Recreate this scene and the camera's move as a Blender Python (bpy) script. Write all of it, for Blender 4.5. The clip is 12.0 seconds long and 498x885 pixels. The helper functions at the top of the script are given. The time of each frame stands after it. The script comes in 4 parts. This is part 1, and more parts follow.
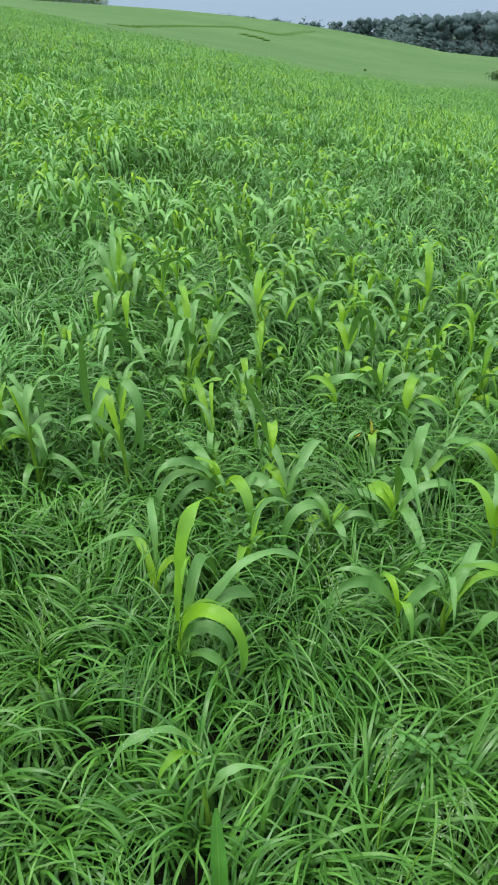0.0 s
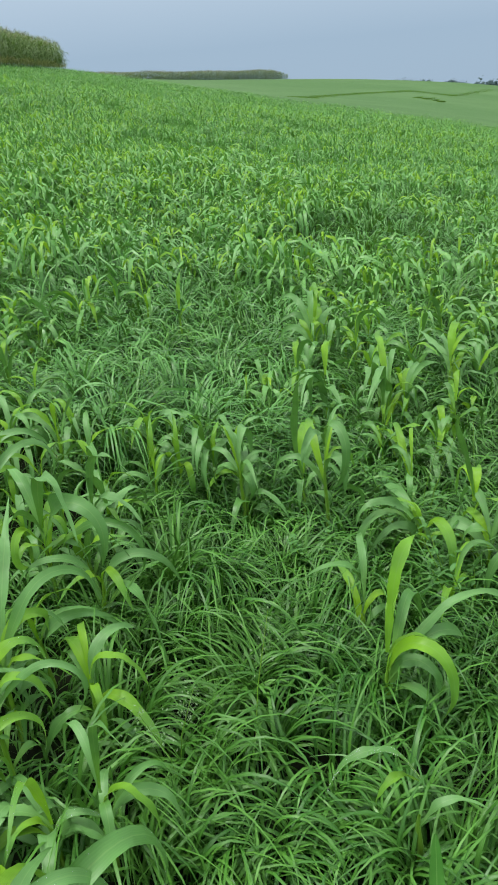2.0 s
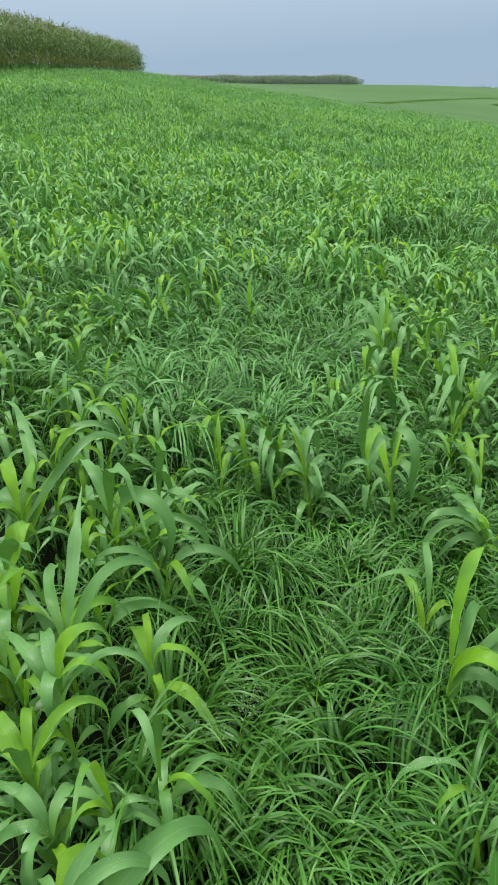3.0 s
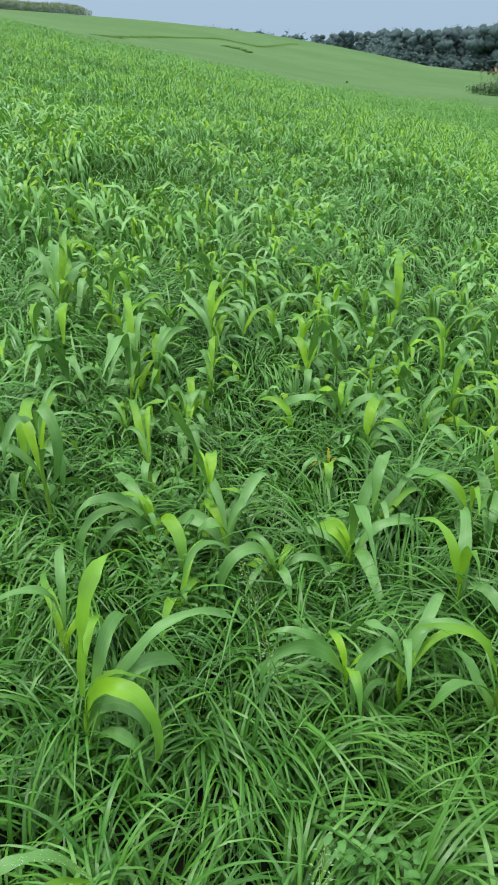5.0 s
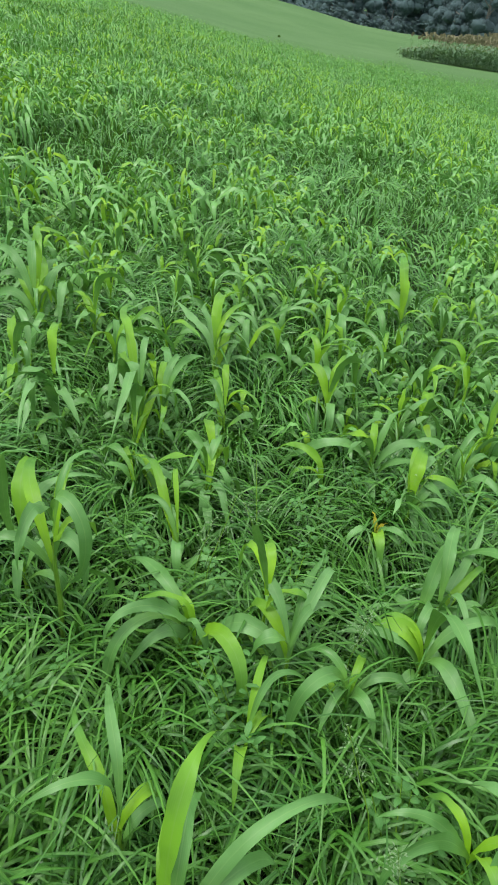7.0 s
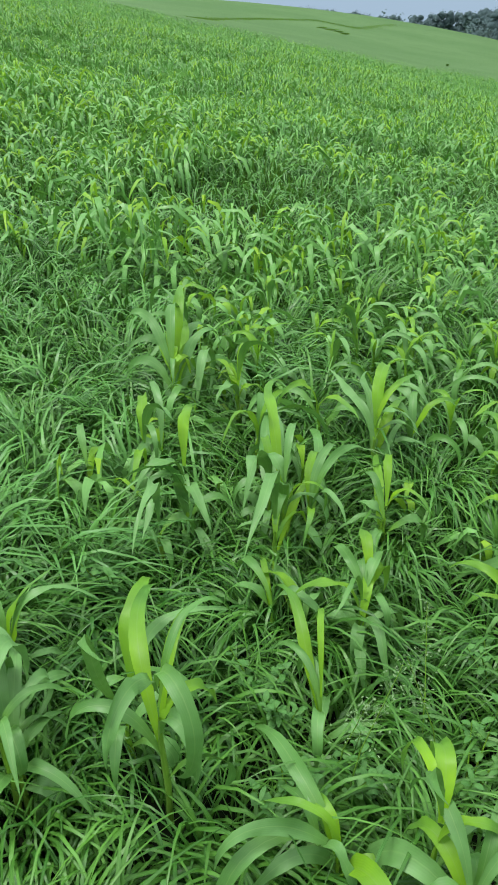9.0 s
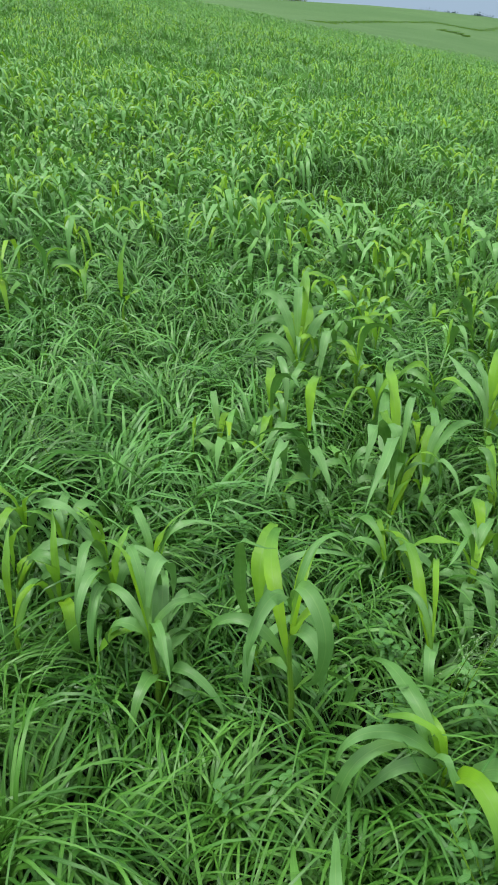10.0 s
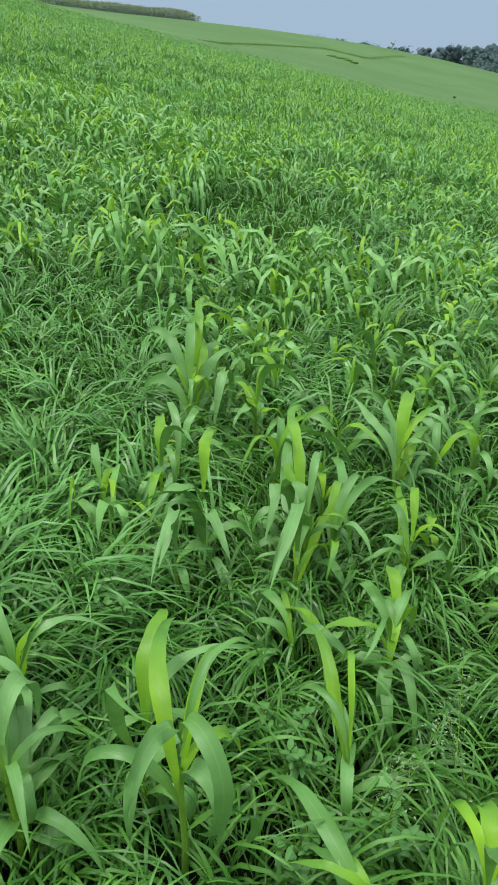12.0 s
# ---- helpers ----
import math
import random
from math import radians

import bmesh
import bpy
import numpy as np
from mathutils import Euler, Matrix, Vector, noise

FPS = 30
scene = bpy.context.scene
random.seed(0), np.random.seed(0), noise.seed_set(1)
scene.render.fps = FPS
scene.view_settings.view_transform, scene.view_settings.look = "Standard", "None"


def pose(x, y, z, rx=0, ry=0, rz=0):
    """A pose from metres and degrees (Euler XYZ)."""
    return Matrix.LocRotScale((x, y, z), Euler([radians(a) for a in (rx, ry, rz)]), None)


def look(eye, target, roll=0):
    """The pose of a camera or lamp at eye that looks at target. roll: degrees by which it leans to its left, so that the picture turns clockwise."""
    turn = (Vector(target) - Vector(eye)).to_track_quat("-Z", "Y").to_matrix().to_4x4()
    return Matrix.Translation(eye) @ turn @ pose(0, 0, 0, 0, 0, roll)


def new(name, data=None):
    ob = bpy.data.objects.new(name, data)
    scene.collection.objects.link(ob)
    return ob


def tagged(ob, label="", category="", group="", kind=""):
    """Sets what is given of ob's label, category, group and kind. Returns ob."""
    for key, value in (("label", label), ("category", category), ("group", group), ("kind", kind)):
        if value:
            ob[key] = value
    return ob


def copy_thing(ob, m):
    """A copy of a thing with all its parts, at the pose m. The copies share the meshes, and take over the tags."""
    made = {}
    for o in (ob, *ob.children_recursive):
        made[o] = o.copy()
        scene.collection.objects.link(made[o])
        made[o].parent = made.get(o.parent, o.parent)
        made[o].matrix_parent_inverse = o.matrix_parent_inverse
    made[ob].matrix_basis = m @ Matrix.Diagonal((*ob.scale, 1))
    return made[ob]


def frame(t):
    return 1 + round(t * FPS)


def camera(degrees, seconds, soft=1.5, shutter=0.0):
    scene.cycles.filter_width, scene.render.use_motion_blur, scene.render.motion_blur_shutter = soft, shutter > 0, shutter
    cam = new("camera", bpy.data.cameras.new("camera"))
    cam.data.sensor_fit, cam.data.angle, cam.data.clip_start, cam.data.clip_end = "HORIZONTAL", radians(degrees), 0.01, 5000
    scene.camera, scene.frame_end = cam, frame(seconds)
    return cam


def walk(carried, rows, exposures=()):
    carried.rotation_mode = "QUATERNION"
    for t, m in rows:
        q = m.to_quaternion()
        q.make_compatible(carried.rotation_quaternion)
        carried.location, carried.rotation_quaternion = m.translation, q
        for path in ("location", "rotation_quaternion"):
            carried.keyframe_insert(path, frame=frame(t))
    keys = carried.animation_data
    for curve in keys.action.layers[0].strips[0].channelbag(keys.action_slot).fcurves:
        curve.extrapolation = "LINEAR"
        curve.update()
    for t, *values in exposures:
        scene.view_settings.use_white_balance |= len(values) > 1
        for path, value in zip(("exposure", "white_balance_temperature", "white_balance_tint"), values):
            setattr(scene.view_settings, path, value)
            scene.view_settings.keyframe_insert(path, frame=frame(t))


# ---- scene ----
cam = camera(36.3, 12.0, soft=1.75)
PATH = [
    (0, (0.307, 0.218, 1.375), (0.078, 1.964, 0.427), -1.3),
    (0.5, (0.256, 0.255, 1.369), (-0.103, 1.991, 0.443), -2.1),
    (1, (0.262, 0.234, 1.378), (-0.096, 1.996, 0.502), -2.2),
    (1.5, (0.24, 0.158, 1.386), (-0.202, 1.922, 0.555), -3.1),
    (2, (0.212, 0.092, 1.384), (-0.435, 1.808, 0.587), -4.9),
    (2.5, (0.194, 0.054, 1.401), (-0.61, 1.714, 0.628), -4.8),
    (2.7, (0.182, 0.05, 1.395), (-0.65, 1.698, 0.626), -4.5),
    (4.3, (0.299, 0.402, 1.329), (-0.006, 2.188, 0.482), 0.7),
    (4.5, (0.324, 0.438, 1.322), (0.022, 2.218, 0.462), 0.1),
    (5, (0.394, 0.468, 1.31), (0.206, 2.23, 0.384), -0.7),
    (5.5, (0.411, 0.51, 1.302), (0.457, 2.255, 0.326), -1.1),
    (6, (0.243, 0.705, 1.299), (0.355, 2.426, 0.288), 2.1),
    (6.5, (0.089, 0.826, 1.379), (0.196, 2.544, 0.36), 4.6),
    (7, (0.055, 0.872, 1.381), (0.084, 2.594, 0.365), 3.9),
    (7.2, (0.042, 0.922, 1.372), (0.008, 2.65, 0.366), 2.9),
    (8.8, (0.03, 1.303, 1.332), (-0.228, 3.041, 0.377), 0.7),
    (9, (0.021, 1.292, 1.351), (-0.358, 3.006, 0.394), -1.0),
    (9.5, (0.002, 1.212, 1.353), (-0.469, 2.903, 0.395), -0.7),
    (10, (-0.005, 1.097, 1.345), (-0.621, 2.748, 0.399), -1.5),
    (10.5, (0.016, 1.067, 1.359), (-0.568, 2.735, 0.423), -0.7),
    (11, (0.013, 1.084, 1.368), (-0.446, 2.801, 0.451), 0.8),
    (11.5, (-0.037, 1.187, 1.339), (-0.487, 2.91, 0.428), 0.8),
    (12, (-0.057, 1.348, 1.331), (-0.43, 3.089, 0.42), 1.3),
]
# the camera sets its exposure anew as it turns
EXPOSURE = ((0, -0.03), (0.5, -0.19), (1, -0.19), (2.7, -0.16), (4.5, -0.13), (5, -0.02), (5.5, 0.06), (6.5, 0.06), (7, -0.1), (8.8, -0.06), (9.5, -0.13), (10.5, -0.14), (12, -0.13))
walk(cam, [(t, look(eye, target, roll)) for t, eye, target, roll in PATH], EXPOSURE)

# ---------------------------------------------------------------- light
world = bpy.data.worlds.new("overcast_sky")
scene.world = world
world.use_nodes = True
wn, wl = world.node_tree.nodes, world.node_tree.links
wn.clear()
sky = wn.new("ShaderNodeTexSky")
sky.sky_type = 'NISHITA'
sky.sun_disc = False
sky.sun_elevation, sky.sun_rotation = radians(68), radians(254)
sky.air_density, sky.dust_density, sky.ozone_density = 1.0, 1.0, 2.0
# a layer of cloud: three times as bright overhead as at the horizon
where = wn.new("ShaderNodeTexCoord")
parts = wn.new("ShaderNodeSeparateXYZ")
wl.new(where.outputs["Generated"], parts.inputs[0])
dome = wn.new("ShaderNodeMapRange")
wl.new(parts.outputs[2], dome.inputs[0])
for k, v in zip((1, 2, 3, 4), (0.07, 1.0, 0.0, 1.0)):
    dome.inputs[k].default_value = v
cloud = wn.new("ShaderNodeMix")
cloud.data_type = 'RGBA'
cloud.inputs["A"].default_value = (5.4, 7.35, 9.5, 1)
cloud.inputs["B"].default_value = (29.5, 30.5, 30.5, 1)
wl.new(dome.outputs[0], cloud.inputs["Factor"])
veil = wn.new("ShaderNodeMix")
veil.data_type = 'RGBA'
veil.inputs["Factor"].default_value = 0.93
back = wn.new("ShaderNodeBackground")
back.inputs["Strength"].default_value = 0.077
wout = wn.new("ShaderNodeOutputWorld")
wl.new(sky.outputs[0], veil.inputs["A"])
wl.new(cloud.outputs["Result"], veil.inputs["B"])
wl.new(veil.outputs["Result"], back.inputs[0])
wl.new(back.outputs[0], wout.inputs[0])

sun = new("sun", bpy.data.lights.new("sun", 'SUN'))
sun.data.energy, sun.data.angle, sun.data.color = 2.6, radians(22), (1.0, 0.98, 0.94)
sun.matrix_world = look((-7.0, -2.0, 18), (0, 0, 0))


# ---------------------------------------------------------------- materials
def nodes_of(name):
    m = bpy.data.materials.new(name)
    m.use_nodes = True
    n, l = m.node_tree.nodes, m.node_tree.links
    return m, n, l, n["Principled BSDF"]


def mixed(n, l, fac, a, b, blend='MIX'):
    """A colour mix node; each of fac, a and b is a socket or a value."""
    x = n.new("ShaderNodeMix")
    x.data_type, x.blend_type = 'RGBA', blend
    for key, v in (("Factor", fac), ("A", a), ("B", b)):
        if isinstance(v, bpy.types.NodeSocket):
            l.new(v, x.inputs[key])
        elif key == "Factor":
            x.inputs[key].default_value = v
        else:
            x.inputs[key].default_value = (*v, 1)
    return x.outputs["Result"]


def ramp(n, l, source, lo, hi, to_lo=0.0, to_hi=1.0):
    x = n.new("ShaderNodeMapRange")
    l.new(source, x.inputs[0])
    for k, v in zip((1, 2, 3, 4), (lo, hi, to_lo, to_hi)):
        x.inputs[k].default_value = v
    return x.outputs[0]


def noise_tex(n, l, scale, detail=4.0, coords="Object"):
    c = n.new("ShaderNodeTexCoord")
    x = n.new("ShaderNodeTexNoise")
    x.inputs["Scale"].default_value, x.inputs["Detail"].default_value = scale, detail
    l.new(c.outputs[coords], x.inputs["Vector"])
    return x.outputs["Fac"]


def leaf_material(name, foot, blade, alt, rough=0.42, through_light=0.35, loose=True, veins=9.0, shift=(0.0, 0.5), sheen=0.3, patch=0.0, lit=(0.28, 0.50, 0.02)):
    """A grass-like leaf: foot colour near the sheath, blade colour beyond, alt mixed in leaf by leaf; parallel veins, pale midrib, blotches."""
    m, n, l, bsdf = nodes_of(name)
    uv = n.new("ShaderNodeUVMap")
    sep = n.new("ShaderNodeSeparateXYZ")
    l.new(uv.outputs[0], sep.inputs[0])
    u, v = sep.outputs[0], sep.outputs[1]
    if loose:
        rnd = n.new("ShaderNodeNewGeometry").outputs["Random Per Island"]
    else:
        rnd = n.new("ShaderNodeObjectInfo").outputs["Random"]
    col = mixed(n, l, ramp(n, l, v, *shift), foot, blade)
    col = mixed(n, l, ramp(n, l, rnd, 0.15, 0.95, 0.0, 0.85), col, alt)
    if patch:
        # whole tussocks are yellower than others
        col = mixed(n, l, ramp(n, l, noise_tex(n, l, 2.2, 3.0), 0.42, 0.62, 0.0, patch), col, (1.05 * alt[0], 1.0 * alt[1], 0.8 * alt[2]))
        # and wide parts of the field are greener and duller
        col = mixed(n, l, ramp(n, l, noise_tex(n, l, 0.55, 5.0), 0.46, 0.66, 0.0, 0.4), col, (0.8 * blade[0], 0.85 * blade[1], 0.95 * blade[2]))
    blot = noise_tex(n, l, 14.0, 5.0)
    col = mixed(n, l, ramp(n, l, blot, 0.35, 0.7, 0.0, 0.45), col, tuple(0.5 * c for c in blade))
    # veins run along the blade; the midrib is pale
    wav = n.new("ShaderNodeMath")
    wav.operation = 'SINE'
    mul = n.new("ShaderNodeMath")
    mul.operation = 'MULTIPLY'
    mul.inputs[1].default_value = veins * 6.283
    l.new(u, mul.inputs[0])
    l.new(mul.outputs[0], wav.inputs[0])
    col = mixed(n, l, ramp(n, l, wav.outputs[0], 0.0, 1.0, 0.0, 0.16), col, tuple(min(1, 1.3 * c + 0.01) for c in blade))
    off = n.new("ShaderNodeMath")
    off.operation = 'SUBTRACT'
    off.inputs[1].default_value = 0.5
    l.new(u, off.inputs[0])
    ab = n.new("ShaderNodeMath")
    ab.operation = 'ABSOLUTE'
    l.new(off.outputs[0], ab.inputs[0])
    col = mixed(n, l, ramp(n, l, ab.outputs[0], 0.01, 0.05, 0.25, 0.0), col, (0.24, 0.40, 0.12))
    l.new(col, bsdf.inputs["Base Color"])
    # the wax bloom is uneven, so the sheen is too
    l.new(ramp(n, l, noise_tex(n, l, 35.0, 4.0), 0.3, 0.7, 0.8 * rough, min(1.0, 1.3 * rough)), bsdf.inputs["Roughness"])
    bsdf.inputs["Specular IOR Level"].default_value = sheen
    bump = n.new("ShaderNodeBump")
    bump.inputs["Strength"].default_value = 0.05
    bump.inputs["Distance"].default_value = 0.002
    if loose:
        l.new(wav.outputs[0], bump.inputs["Height"])
    else:
        # broad leaves are softly crinkled as well as veined
        crinkle = n.new("ShaderNodeMath")
        crinkle.operation = 'MULTIPLY_ADD'
        crinkle.inputs[1].default_value = 8.0
        l.new(noise_tex(n, l, 45.0, 3.0), crinkle.inputs[0])
        l.new(wav.outputs[0], crinkle.inputs[2])
        l.new(crinkle.outputs[0], bump.inputs["Height"])
    l.new(bump.outputs[0], bsdf.inputs["Normal"])
    tr = n.new("ShaderNodeBsdfTranslucent")
    l.new(mixed(n, l, 0.55, col, lit), tr.inputs[0])
    mix = n.new("ShaderNodeMixShader")
    mix.inputs[0].default_value = through_light
    l.new(bsdf.outputs[0], mix.inputs[1])
    l.new(tr.outputs[0], mix.inputs[2])
    l.new(mix.outputs[0], n["Material Output"].inputs[0])
    return m


def plain_material(name, a, b, scale, rough=0.8, bump=0.3, fine=60.0):
    m, n, l, bsdf = nodes_of(name)
    col = mixed(n, l, ramp(n, l, noise_tex(n, l, scale, 6.0), 0.3, 0.7), a, b)
    col = mixed(n, l, ramp(n, l, noise_tex(n, l, fine, 3.0), 0.4, 0.75, 0.0, 0.5), col, tuple(0.6 * c for c in a))
    l.new(col, bsdf.inputs["Base Color"])
    bsdf.inputs["Roughness"].default_value = rough
    bp = n.new("ShaderNodeBump")
    bp.inputs["Strength"].default_value = bump
    l.new(noise_tex(n, l, fine, 5.0), bp.inputs["Height"])
    l.new(bp.outputs[0], bsdf.inputs["Normal"])
    return m


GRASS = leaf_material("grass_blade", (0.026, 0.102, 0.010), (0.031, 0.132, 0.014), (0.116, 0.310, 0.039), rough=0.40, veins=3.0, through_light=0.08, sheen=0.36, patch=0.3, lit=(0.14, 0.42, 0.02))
# lighter copy of the grass: brighter light farther out put into the colour
GRASS_LIT = leaf_material("grass_blade_lit", (0.052, 0.166, 0.021), (0.060, 0.218, 0.035), (0.132, 0.356, 0.066), rough=0.42, veins=1.0, through_light=0.12, sheen=0.46, patch=0.3)
OLD_LEAF = leaf_material("sorghum_leaf_grown", (0.17, 0.37, 0.03), (0.096, 0.256, 0.050), (0.148, 0.325, 0.096), rough=0.46, loose=False, veins=9.0, shift=(0.05, 0.35), through_light=0.16, sheen=0.48, lit=(0.18, 0.42, 0.03))
NEW_LEAF = leaf_material("sorghum_leaf_young", (0.26, 0.50, 0.012), (0.125, 0.32, 0.055), (0.19, 0.42, 0.03), rough=0.40, loose=False, veins=11.0, shift=(0.32, 0.7), through_light=0.34, sheen=0.3, lit=(0.24, 0.48, 0.03))
# lighter copies of both leaves, with the stand's brighter light in the colour
OLD_LIT = leaf_material("sorghum_leaf_grown_lit", (0.16, 0.37, 0.035), (0.119, 0.322, 0.062), (0.175, 0.41, 0.103), rough=0.42, veins=2.0, shift=(0.0, 0.45), through_light=0.16, sheen=0.5, patch=0.3, lit=(0.2, 0.46, 0.05))
NEW_LIT = leaf_material("sorghum_leaf_young_lit", (0.28, 0.49, 0.018), (0.165, 0.385, 0.040), (0.21, 0.44, 0.04), rough=0.40, veins=2.0, shift=(0.3, 0.8), through_light=0.3)
STALK = leaf_material("sorghum_stalk", (0.13, 0.27, 0.04), (0.2, 0.40, 0.03), (0.16, 0.33, 0.04), rough=0.45, through_light=0.15, loose=False, veins=6.0)
AMBER_LEAF = leaf_material("sorghum_leaf_fading", (0.30, 0.40, 0.03), (0.42, 0.33, 0.02), (0.36, 0.40, 0.03), rough=0.45, loose=False, veins=11.0)
RANK = leaf_material("rank_grass", (0.058, 0.135, 0.034), (0.066, 0.155, 0.038), (0.085, 0.18, 0.046), rough=0.7, veins=1.0, sheen=0.1)
WEED_LEAF = leaf_material("weed_leaf", (0.08, 0.22, 0.035), (0.07, 0.21, 0.045), (0.11, 0.27, 0.065), rough=0.55, veins=1.0, through_light=0.15)
DOCK_LEAF = leaf_material("dock_leaf", (0.06, 0.20, 0.025), (0.045, 0.17, 0.02), (0.06, 0.20, 0.025), rough=0.55, veins=1.0, through_light=0.10, sheen=0.2)
SEED = plain_material("seed_head", (0.12, 0.22, 0.08), (0.17, 0.27, 0.12), 40.0)
CORN_LEAF = leaf_material("corn_leaf", (0.11, 0.165, 0.07), (0.13, 0.195, 0.085), (0.175, 0.22, 0.105), rough=0.55, veins=1.0, through_light=0.2)
CORN_GREEN = leaf_material("corn_leaf_green", (0.09, 0.175, 0.085), (0.10, 0.20, 0.10), (0.14, 0.24, 0.13), rough=0.5, veins=1.0, through_light=0.2, sheen=0.4)
CORN_DRY = leaf_material("corn_leaf_dry", (0.26, 0.20, 0.10), (0.30, 0.25, 0.13), (0.20, 0.22, 0.09), rough=0.7, veins=1.0)
TASSEL = plain_material("corn_tassel", (0.31, 0.275, 0.16), (0.28, 0.265, 0.15), 3.0)
# distance haze is put into the foliage colour, paler and bluer than leaves
TREE_LEAF_HAZED = leaf_material("tree_foliage_hazed", (0.092, 0.144, 0.148), (0.098, 0.152, 0.156), (0.106, 0.16, 0.16), rough=0.95, veins=1.0, through_light=0.35, sheen=0.03, lit=(0.10, 0.135, 0.12))
tree_bsdf = TREE_LEAF_HAZED.node_tree.nodes["Principled BSDF"]
# a pale bluish sheen imitates more of the haze
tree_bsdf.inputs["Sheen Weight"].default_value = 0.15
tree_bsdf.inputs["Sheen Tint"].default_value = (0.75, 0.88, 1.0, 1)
BARK = plain_material("tree_bark", (0.16, 0.14, 0.12), (0.24, 0.22, 0.19), 2.0)


def ground_material():
    """Wet soil and leaf litter under the crop, near black with the shade between plants put into their colour; mown
    pasture with tufts and tracks beyond it. The crop mask is a vertex attribute.
    """
    m, n, l, bsdf = nodes_of("field_ground")
    att = n.new("ShaderNodeAttribute")
    att.attribute_name = "crop"
    # soil colour darkened to carry the shade of the gaps in the crop
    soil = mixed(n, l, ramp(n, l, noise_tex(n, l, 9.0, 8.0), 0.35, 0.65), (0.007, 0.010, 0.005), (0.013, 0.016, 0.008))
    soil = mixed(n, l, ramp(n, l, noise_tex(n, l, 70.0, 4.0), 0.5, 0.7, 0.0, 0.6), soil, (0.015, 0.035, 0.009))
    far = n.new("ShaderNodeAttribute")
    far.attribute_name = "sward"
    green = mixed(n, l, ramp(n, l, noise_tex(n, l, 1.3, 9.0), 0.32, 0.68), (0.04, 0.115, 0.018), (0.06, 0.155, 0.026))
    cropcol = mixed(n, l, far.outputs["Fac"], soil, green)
    past = mixed(n, l, ramp(n, l, noise_tex(n, l, 0.03, 7.0), 0.42, 0.58), (0.068, 0.143, 0.042), (0.084, 0.163, 0.053))
    past = mixed(n, l, ramp(n, l, noise_tex(n, l, 0.22, 9.0), 0.45, 0.68, 0.0, 0.45), past, (0.050, 0.120, 0.030))
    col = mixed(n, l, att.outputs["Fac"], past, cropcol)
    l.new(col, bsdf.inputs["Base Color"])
    bsdf.inputs["Roughness"].default_value = 0.95
    l.new(ramp(n, l, att.outputs["Fac"], 0.0, 1.0, 0.2, 0.03), bsdf.inputs["Specular IOR Level"])
    bp = n.new("ShaderNodeBump")
    bp.inputs["Strength"].default_value = 0.6
    bp.inputs["Distance"].default_value = 0.05
    l.new(noise_tex(n, l, 7.0, 9.0), bp.inputs["Height"])
    l.new(bp.outputs[0], bsdf.inputs["Normal"])
    return m


GROUND = ground_material()

# ---------------------------------------------------------------- lie of the land
OX, OY = 0.2, 0.5           # the land is described by bearing and distance from here
BEARING = (-180, -100, -60, -41, -31, -24, -16, -8, 0, 9.5, 20, 45, 100, 180)
REACH = (30, 60, 110, 230, 310, 700)
LAND = np.array([
    (-0.3, -0.5, -1, -3, -5, -8), (3.9, 7.5, 11, 14, 15, 16), (3.6, 7.5, 12, 16, 17, 18),
    (3.2, 6.9, 11, 15, 16, 17), (2.6, 5.2, 9.1, 14, 15, 15), (1.85, 3.6, 5.6, 12.0, 12.3, 8),
    (1.2, 1.9, 3.2, 10.0, 9.4, 2), (0.45, 0.35, 0.9, 7.2, 4.5, -6), (-0.45, -1.55, -2.3, 2.9, -7, -12),
    (-1.15, -2.8, -4.5, -6.9, -13, -14), (-1.9, -4.0, -5.3, -3.2, -5, -10), (-3, -6, -8, -8, -8, -8),
    (-4, -7, -9, -10, -10, -10), (-0.3, -0.5, -1, -3, -5, -8)], float)


def land_far(r, a):
    ai = np.interp(a, BEARING, np.arange(len(BEARING)))
    i = np.clip(ai.astype(int), 0, len(BEARING) - 2)
    f = ai - i
    ri = np.interp(r, REACH, np.arange(len(REACH)))
    j = np.clip(ri.astype(int), 0, len(REACH) - 2)
    g = ri - j
    return (1 - f) * ((1 - g) * LAND[i, j] + g * LAND[i, j + 1]) + f * ((1 - g) * LAND[i + 1, j] + g * LAND[i + 1, j + 1])


def smooth(x, a, b):
    t = np.clip((x - a) / (b - a), 0, 1)
    return t * t * (3 - 2 * t)


def land(x, y):
    """Height of the soil at x, y (arrays or numbers)."""
    x, y = np.asarray(x, float), np.asarray(y, float)
    r, a = np.hypot(x - OX, y - OY), np.degrees(np.arctan2(x - OX, y - OY))
    near = 0.07 - 0.129 * x + 0.0195 * y
    far = 0
    for k in (0.78, 0.9, 1.0, 1.1, 1.24):
        for s in (-3.5, 0, 3.5):
            b = (a + s + 180) % 360 - 180
            far = far + land_far(np.maximum(r * k, 30), b) / 15
    far = far + 0.0119 * (x - OX) + 0.0016 * (y - OY) - 0.05
    w = smooth(r, 7, 34)
    return near * (1 - w) + far * w + 0.012 * np.sin(5.1 * x + 1.3 * np.sin(3 * y)) * np.cos(4.3 * y)


EDGE_A = (-180, -100, -45, -31, -24, -16, -8, 0, 10, 20, 45, 100, 180)
EDGE_R = (40, 55, 58, 110, 95, 55, 48, 48, 54, 54, 40, 35, 40)


def crop_edge(x, y):
    """1 inside the sown field, 0 in the pasture beyond it."""
    r, a = np.hypot(x - OX, y - OY), np.degrees(np.arctan2(x - OX, y - OY))
    e = np.interp(a, EDGE_A, EDGE_R) * (1 + 0.05 * np.sin(a * 0.9) + 0.04 * np.sin(a * 2.3))
    return 1 - smooth(r, e * 0.68, e * 1.5)


